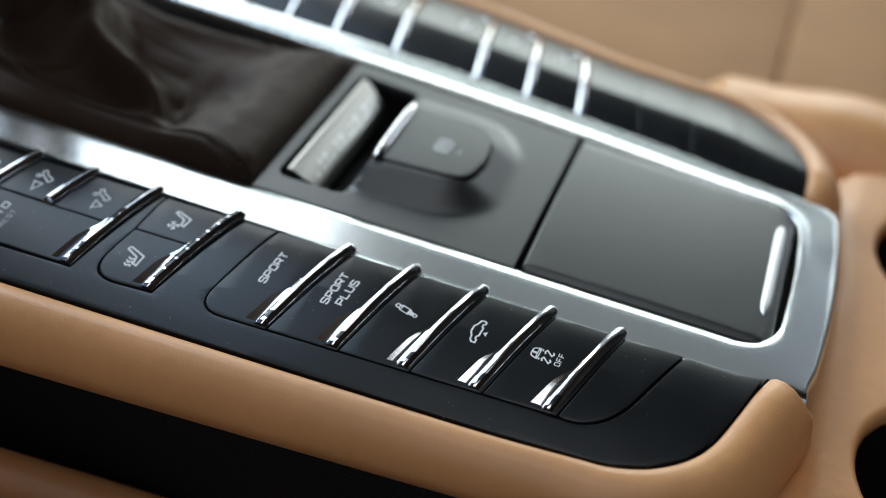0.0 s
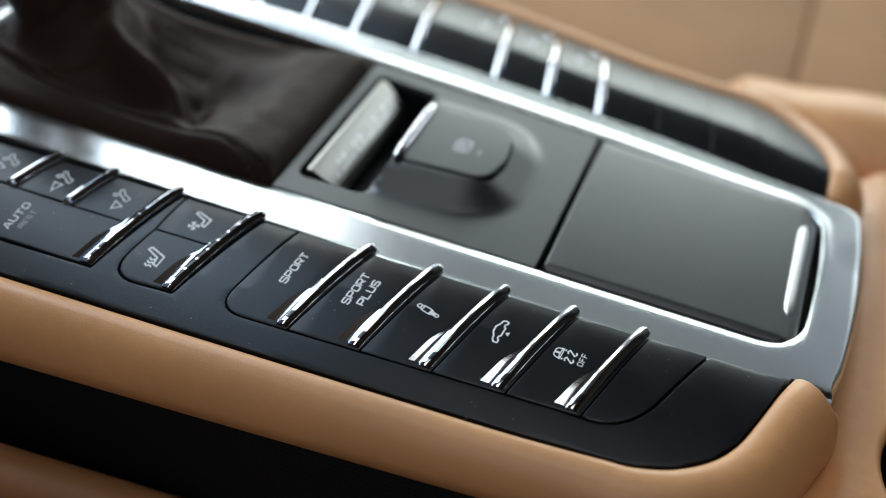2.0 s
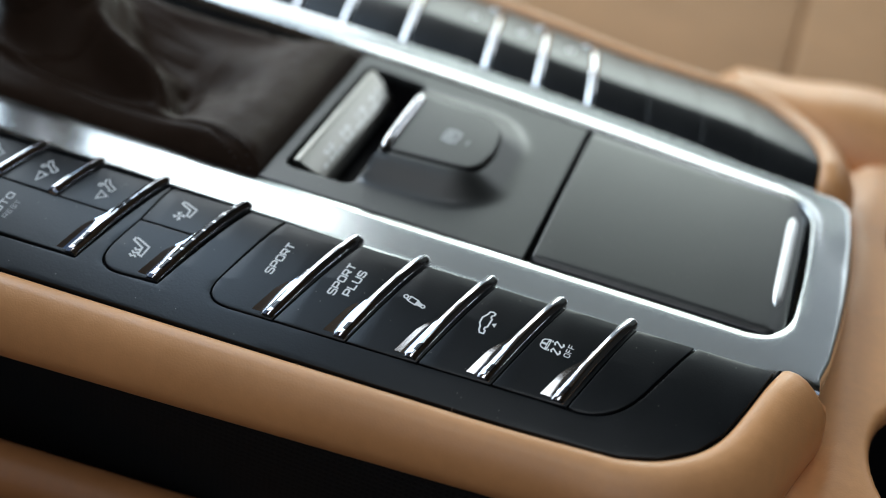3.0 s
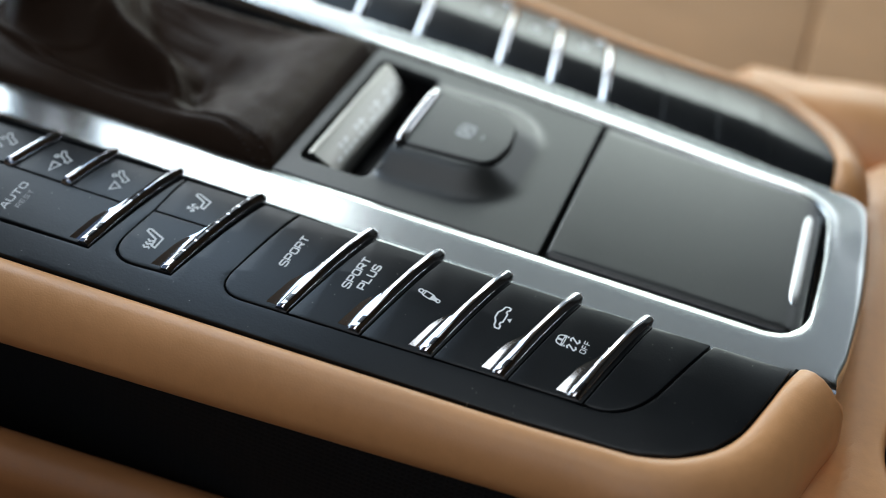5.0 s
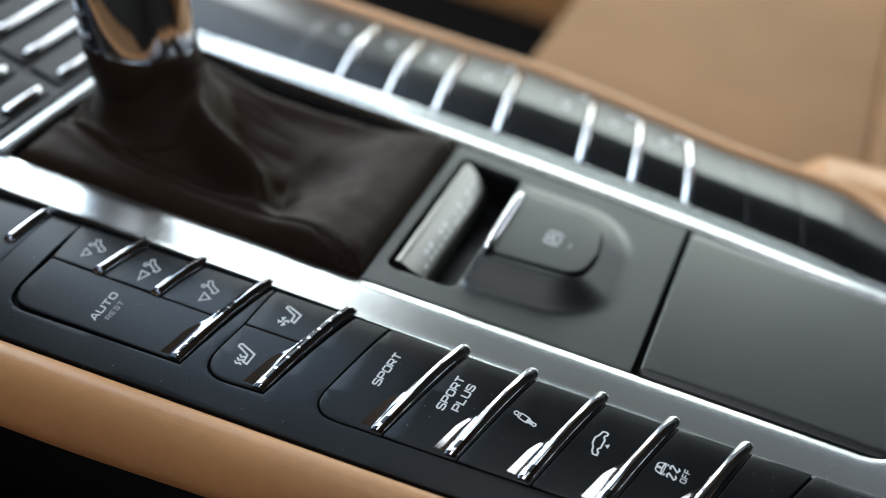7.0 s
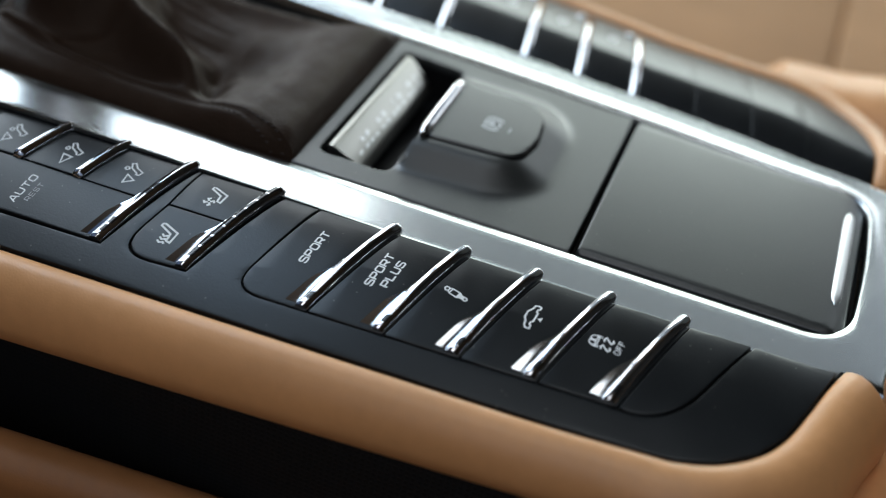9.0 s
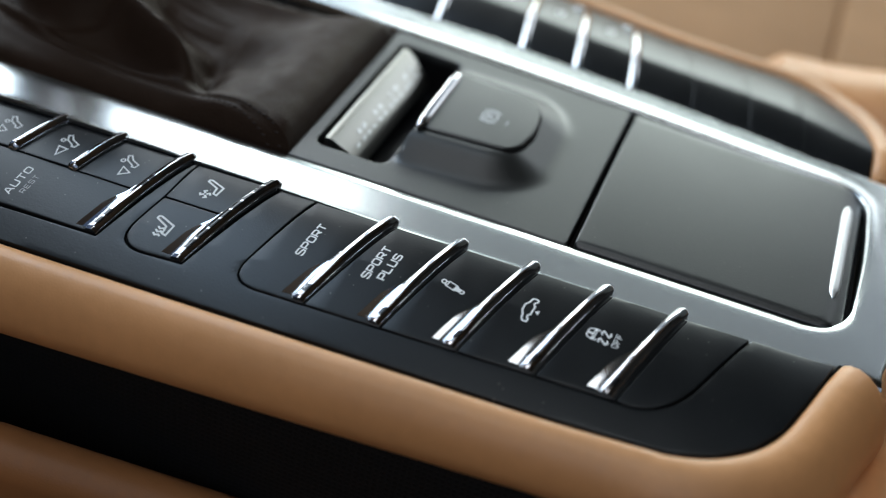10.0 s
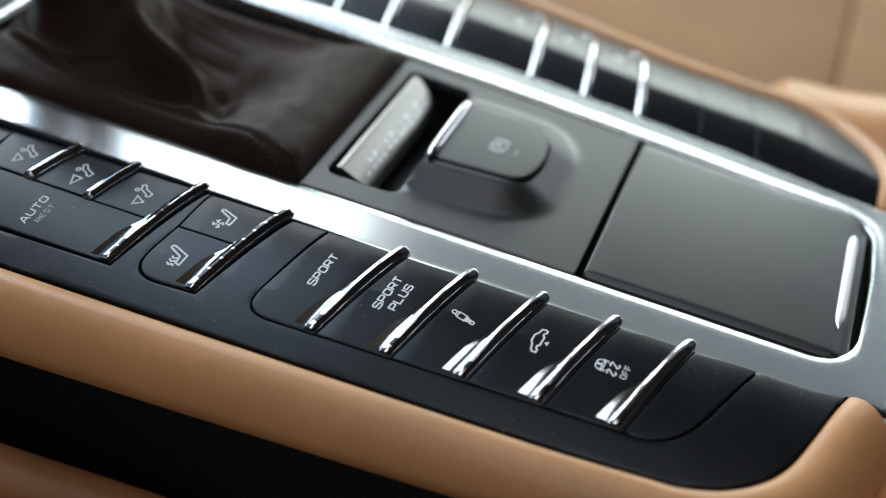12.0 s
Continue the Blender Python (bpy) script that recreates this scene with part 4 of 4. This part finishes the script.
FAR_SEAM = [(-340, 128.0), (-150, 121.0), (-86, 121.5), (-60, 119.0), (-23, 112.5), (1, 108.5), (25, 107.3), (43, 107.0), (52, 105.0), (60.6, 99.5), (66, 93.5), (70.5, 87.5), (74, 81.5), (76.6, 75.0), (78.6, 66.5), (79.4, 60.0), (79.8, 54.0), (80.2, 50.0)]


def edge_roll(name, seam, zfn, sign, widen, label):
    """A padded leather roll along the outer edge of a button bank."""
    ob = thing(name, label, "leather trim")
    pts = smooth_path(seam)
    total = len(pts) - 1
    rows = []
    prof = [(1.3, -4.0), (1.25, -0.9), (1.6, -0.1), (2.4, 0.45), (3.8, 0.7), (5.4, 0.4), (7.2, -0.7), (9.0, -2.8), (10.5, -5.6), (11.2, -9.0), (11.0, -12.0), (9.8, -13.6), (7.0, -14.0), (1.3, -14.0)]
    for i, p in enumerate(pts):
        t = (pts[min(i + 1, total)] - pts[max(i - 1, 0)]).normalized()
        nrm = Vector((t.y, -t.x)) * sign
        z = zfn(p.x, p.y)
        g = 1.2 + 0.002 * min(150.0, max(0.0, 10 - p.x)) + widen * smooth01((p.x - 20) / 55.0)
        left = total - i
        e = 1.0 if left > 8 else math.sqrt(1 - (1 - (left + 1.2) / 9.2) ** 2)
        row = []
        gap = 1.15 - 0.65 * smooth01(p.x / 55.0)
        for o, dz in prof:
            o = gap + (o - 1.25) * g * (0.72 + 0.28 * e)
            row.append((p.x + nrm.x * o, p.y + nrm.y * o, z + 0.3 + dz * g * (e if dz < 0 else 1) - (1 - e) * 3.0 * (1 if dz > -3.5 else 0)))
        rows.append(row)
    part("leather_roll", sections(rows), BEIGE, ob)
    # Black strip added down in the joint, giving the groove its dark shade.
    rows = []
    for i, p in enumerate(pts[:-2]):
        t = (pts[min(i + 1, total)] - pts[max(i - 1, 0)]).normalized()
        nrm = Vector((t.y, -t.x)) * sign
        z = zfn(p.x, p.y)
        rows.append([(p.x + nrm.x * o, p.y + nrm.y * o, z + dz) for o, dz in ((-0.3, -5.0), (-0.3, -1.5), (0.1, -1.1), (0.9, -1.2), (1.2, -1.7), (1.2, -5.0))])
    part("joint_strip", sections(rows), GAP, ob, "black strip added in the joint for its dark groove")
    return ob


edge_roll("leather_edge", NEAR_SEAM, bank_near, 1, 0.67, "padded beige leather edge along the button panel")
edge_roll("leather_edge", FAR_SEAM, bank_far, -1, 0.42, "padded beige leather edge on the passenger side")


# ---------------------------------------------------------------- console sides and rear part
def build_console_side():
    ob = thing("console_side", "console side of black mesh above beige leather browned for shade", "console")
    for s in (-1, 1):
        rows = []
        for k in range(12):
            x = -340 + 410 * k / 11
            rows.append([(x, s * 98, -14), (x, s * 101, -22), (x, s * 102, -60), (x, s * 100, -200), (x, s * 90, -200), (x, s * 90, -14)])
        part("side_panel", sections(rows), MESH, ob)
    # lower panel on the driver's side, with a rounded upper edge
    rows = []
    for k in range(37):
        x = -340 + 400 * k / 36
        y = -125 + 0.28 * (max(x, -200) + 128)
        z = -63 - 0.24 * (max(x, -200) + 128)
        rows.append([(x, y + 5, z - 40), (x, y + 4, z - 12)] + [(x, y - 5 - 9 * math.sin(a), z - 9 + 9 * math.cos(a)) for a in [radians(15 * j) for j in range(-5, 7)]] + [(x, y - 16, z - 60), (x, y - 14, -230), (x, y + 5, -230)])
    part("lower_panel", sections(rows), SHADED_BEIGE, ob, "lower beige leather panel, browned for its shade")
    return ob


build_console_side()


def build_rear_console():
    ob = thing("rear_console", "beige leather rear console with two round cup holders", "console")
    def top(x, y):
        z = -15.0
        z += 7.0 * smooth01((x - 160) / 120)
        z -= 0.0009 * max(0.0, abs(y) - 70) ** 2
        z -= 4.0 * smooth01((101 - x) / 6.0)
        return z
    rim = fillet([(84, -92, 4), (330, -100, 4), (330, 128, 4), (116, 114, 8), (84, 92, 6)])
    holes = [[(148 + 39.5 * math.cos(2 * math.pi * k / 48), c + 39.5 * math.sin(2 * math.pi * k / 48)) for k in range(48)] for c in (-54, 59)]
    part("console_top", sheet(rim, top, holes=holes, dx=4.0, dy=5.0, thick=14.0, rim=3.0), BEIGE, ob)
    for c in (-54, 59):
        prof = [(39.4, -16.5), (37.0, -18.0), (36.2, -22.0), (35.5, -70.0), (0.5, -71.0)]
        rows = [[(148 + r * math.cos(2 * math.pi * j / 48), c + r * math.sin(2 * math.pi * j / 48), z) for j in range(48)] for r, z in prof]
        part("cup_holder", sections(rows, caps=False), GLOSSBLACK, ob, "deep black cup holder")
    skirt = fillet([(88, -88, 4), (326, -96, 4), (326, 122, 4), (116, 108, 8), (88, 88, 6)])
    part("body", sections([[(x, y, z) for x, y in skirt] for z in (-26, -220)], caps=False), BEIGE, ob, "beige leather side")
    # padded edge towards the passenger seat
    prof = [(108, -70), (112, -20), (117, -12.5), (124, -7), (132, -4), (142, -3.5), (155, -5.5), (168, -12), (180, -25), (190, -70)]
    rows = []
    for k in range(31):
        x = 10 + 320 * k / 30
        down = 3.0 + 7 * (1 - smooth01((x - 55) / 45.0)) + 30 * (1 - smooth01((x - 12) / 34.0))
        rows.append([(x, y, z - down) for y, z in prof])
    part("padded_edge", sections(rows), BEIGE, ob, "padded beige leather edge beside the seat")
    return ob


build_rear_console()


# ---------------------------------------------------------------- seats
def cushion(ob, name, x0, x1, y0, y1, zt, zb, r, crown, mat, label=""):
    """A padded block with rounded edges and a crowned top."""
    bm = block(x0, x1, y0, y1, zb, zt, r, 6)
    bmesh.ops.subdivide_edges(bm, edges=[e for e in bm.edges if e.calc_length() > 0.03], cuts=5, use_grid_fill=True)
    for v in bm.verts:
        x, y, z = v.co / MM
        if z > (zt + zb) / 2:
            fx, fy = (x - x0) / (x1 - x0) * 2 - 1, (y - y0) / (y1 - y0) * 2 - 1
            v.co.z += crown * max(0, 1 - fx * fx) * max(0, 1 - fy * fy) * MM
    return part(name, bm, mat, ob, label)


def build_passenger_seat():
    ob = thing("passenger_seat", "beige leather passenger seat with piped seams", "car seat")
    cushion(ob, "cushion", -110, 66, 168, 640, -58, -200, 3.5, 3, SEAT)
    cushion(ob, "cushion", 66.4, 420, 192, 640, -57, -200, 3.5, 3, SEAT)
    cushion(ob, "seat_base", -60, 420, 205, 640, -190, -330, 15, 0, CARPET, "black seat base")
    return ob


build_passenger_seat()


def build_driver_seat():
    ob = thing("driver_seat", "brown-beige leather driver seat edge beside the console", "car seat")
    cushion(ob, "cushion", -420, 120, -540, -262, -90, -240, 30, 6, SEAT)
    rows = []
    for k in range(29):
        x = -440 + 560 * k / 28
        y = -205.0
        rows.append([(x, y - 12 + 12 * math.cos(a) - (20 if a > 1.57 else 0) * (a - 1.57), -72 + 18 * math.sin(a)) for a in [radians(-20 + 15 * j) for j in range(8)]] + [(x, y - 60, -78), (x, y - 110, -110), (x, y - 110, -240), (x, y + 2, -240)])
    part("side_bolster", sections(rows), SEAT, ob, "rounded leather side bolster")
    cushion(ob, "seat_base", -400, 120, -500, -190, -230, -330, 15, 0, CARPET, "black seat base")
    return ob


build_driver_seat()


# ---------------------------------------------------------------- the cabin around
def slab(name, x0, x1, y0, y1, z0, z1, mat, parent):
    return part(name, block(x0, x1, y0, y1, z0, z1, 4, 2), mat, parent, smooth=False)


def build_cabin():
    # Unseen shell round the console; it shapes the light and what metal reflects.
    tagged(part("floor", block(-1000, 1200, -750, 850, -360, -332), CARPET, None, smooth=False), "black carpeted car floor", "floor", kind="structure")
    roof = thing("ceiling", "beige fabric headliner with openings added for roof lamps", "ceiling", kind="structure")
    bm = block(-665, 1230, -780, -502, 852, 880)
    block(-665, -352, -500, -250, 852, 880, bm=bm)
    block(152, 1230, -500, -250, 852, 880, bm=bm)
    block(-665, 1230, -248, 13, 852, 880, bm=bm)
    block(-665, -222, 15, 152, 852, 880, bm=bm)
    block(122, 1230, 15, 175, 852, 880, bm=bm)
    block(-220, 120, 147, 175, 852, 880, bm=bm)
    block(-665, 1230, 488, 880, 852, 880, bm=bm)
    part("headliner", bm, LINER, roof, smooth=False)
    # Darkened stretch of the unseen ceiling, so the near buttons reflect less light.
    bm = block(-398, 1230, 177, 486, 852, 880)
    part("dark_roof_panel", bm, SHADE, roof, "dark ceiling panel added for the buttons to reflect", smooth=False)
    for name, y0, y1, what in (("wall_passenger", 852, 880, "passenger door with its window opening"), ("wall_driver", -780, -752, "driver door with its rear window opening")):
        w = thing(name, "beige and dark " + what, "door", kind="structure")
        if y0 > 0:
            slab("door_panel", -1000, 1200, y0, y1, -360, 98, BEIGE, w)
            slab("pillar", -1000, -952, y0, y1, 100, 850, FRAME, w)
            slab("pillar", -498, -352, y0, y1, 100, 556, FRAME, w)
            slab("pillar", -690, -665, 838, 850, 100, 558, FRAME, w)
            slab("door_frame", 614, 1200, y0, y1, 560, 850, FRAME, w)
            slab("pillar", -950, -872, y0, y1, 560, 850, FRAME, w)
            slab("door_frame", -950, -500, y0, y1, 341, 556, LOWFRAME, w)
            slab("door_frame", -350, 176, y0, y1, 433, 556, LOWFRAME, w)
            slab("door_frame", 178, 582, y0, y1, 482, 556, LOWFRAME, w)
            slab("pillar", 152, 176, y0, y1, 100, 431, SHADE, w)
            slab("pillar", 584, 1200, y0, y1, 100, 556, FRAME, w)
            slab("sill", 178, 582, y0, y1, 100, 148, SHADE, w)
        else:
            # Door panel darkened to cut the light it bounces onto the leather edge.
            slab("door_panel", -1000, 1200, y0, y1, -360, 200, SHADE, w)
            slab("pillar", -1000, -210, y0, y1, 202, 850, LINER, w)
            slab("pillar", 840, 1200, y0, y1, 202, 850, LINER, w)
            slab("door_frame", -208, 838, y0, y1, 712, 850, LINER, w)
    w = thing("wall_front", "dark dashboard below the windscreen opening", "dashboard", kind="structure")
    slab("dashboard", -1030, -1002, -780, 880, -360, 178, CARPET, w)
    slab("dashboard_top", -1030, -1002, -780, 880, 180, 370, CARPET, w)
    slab("windscreen_side", -1030, -665, -780, -560, 372, 880, LINER, w)
    slab("windscreen_side", -1030, -960, 760, 850, 372, 880, LINER, w)
    w = thing("wall_rear", "unseen rear wall closing the cabin, dark for the chrome to reflect", "wall", kind="structure")
    slab("rear_panel", 1202, 1230, -780, 880, -360, 852, SHADE, w)


build_cabin()
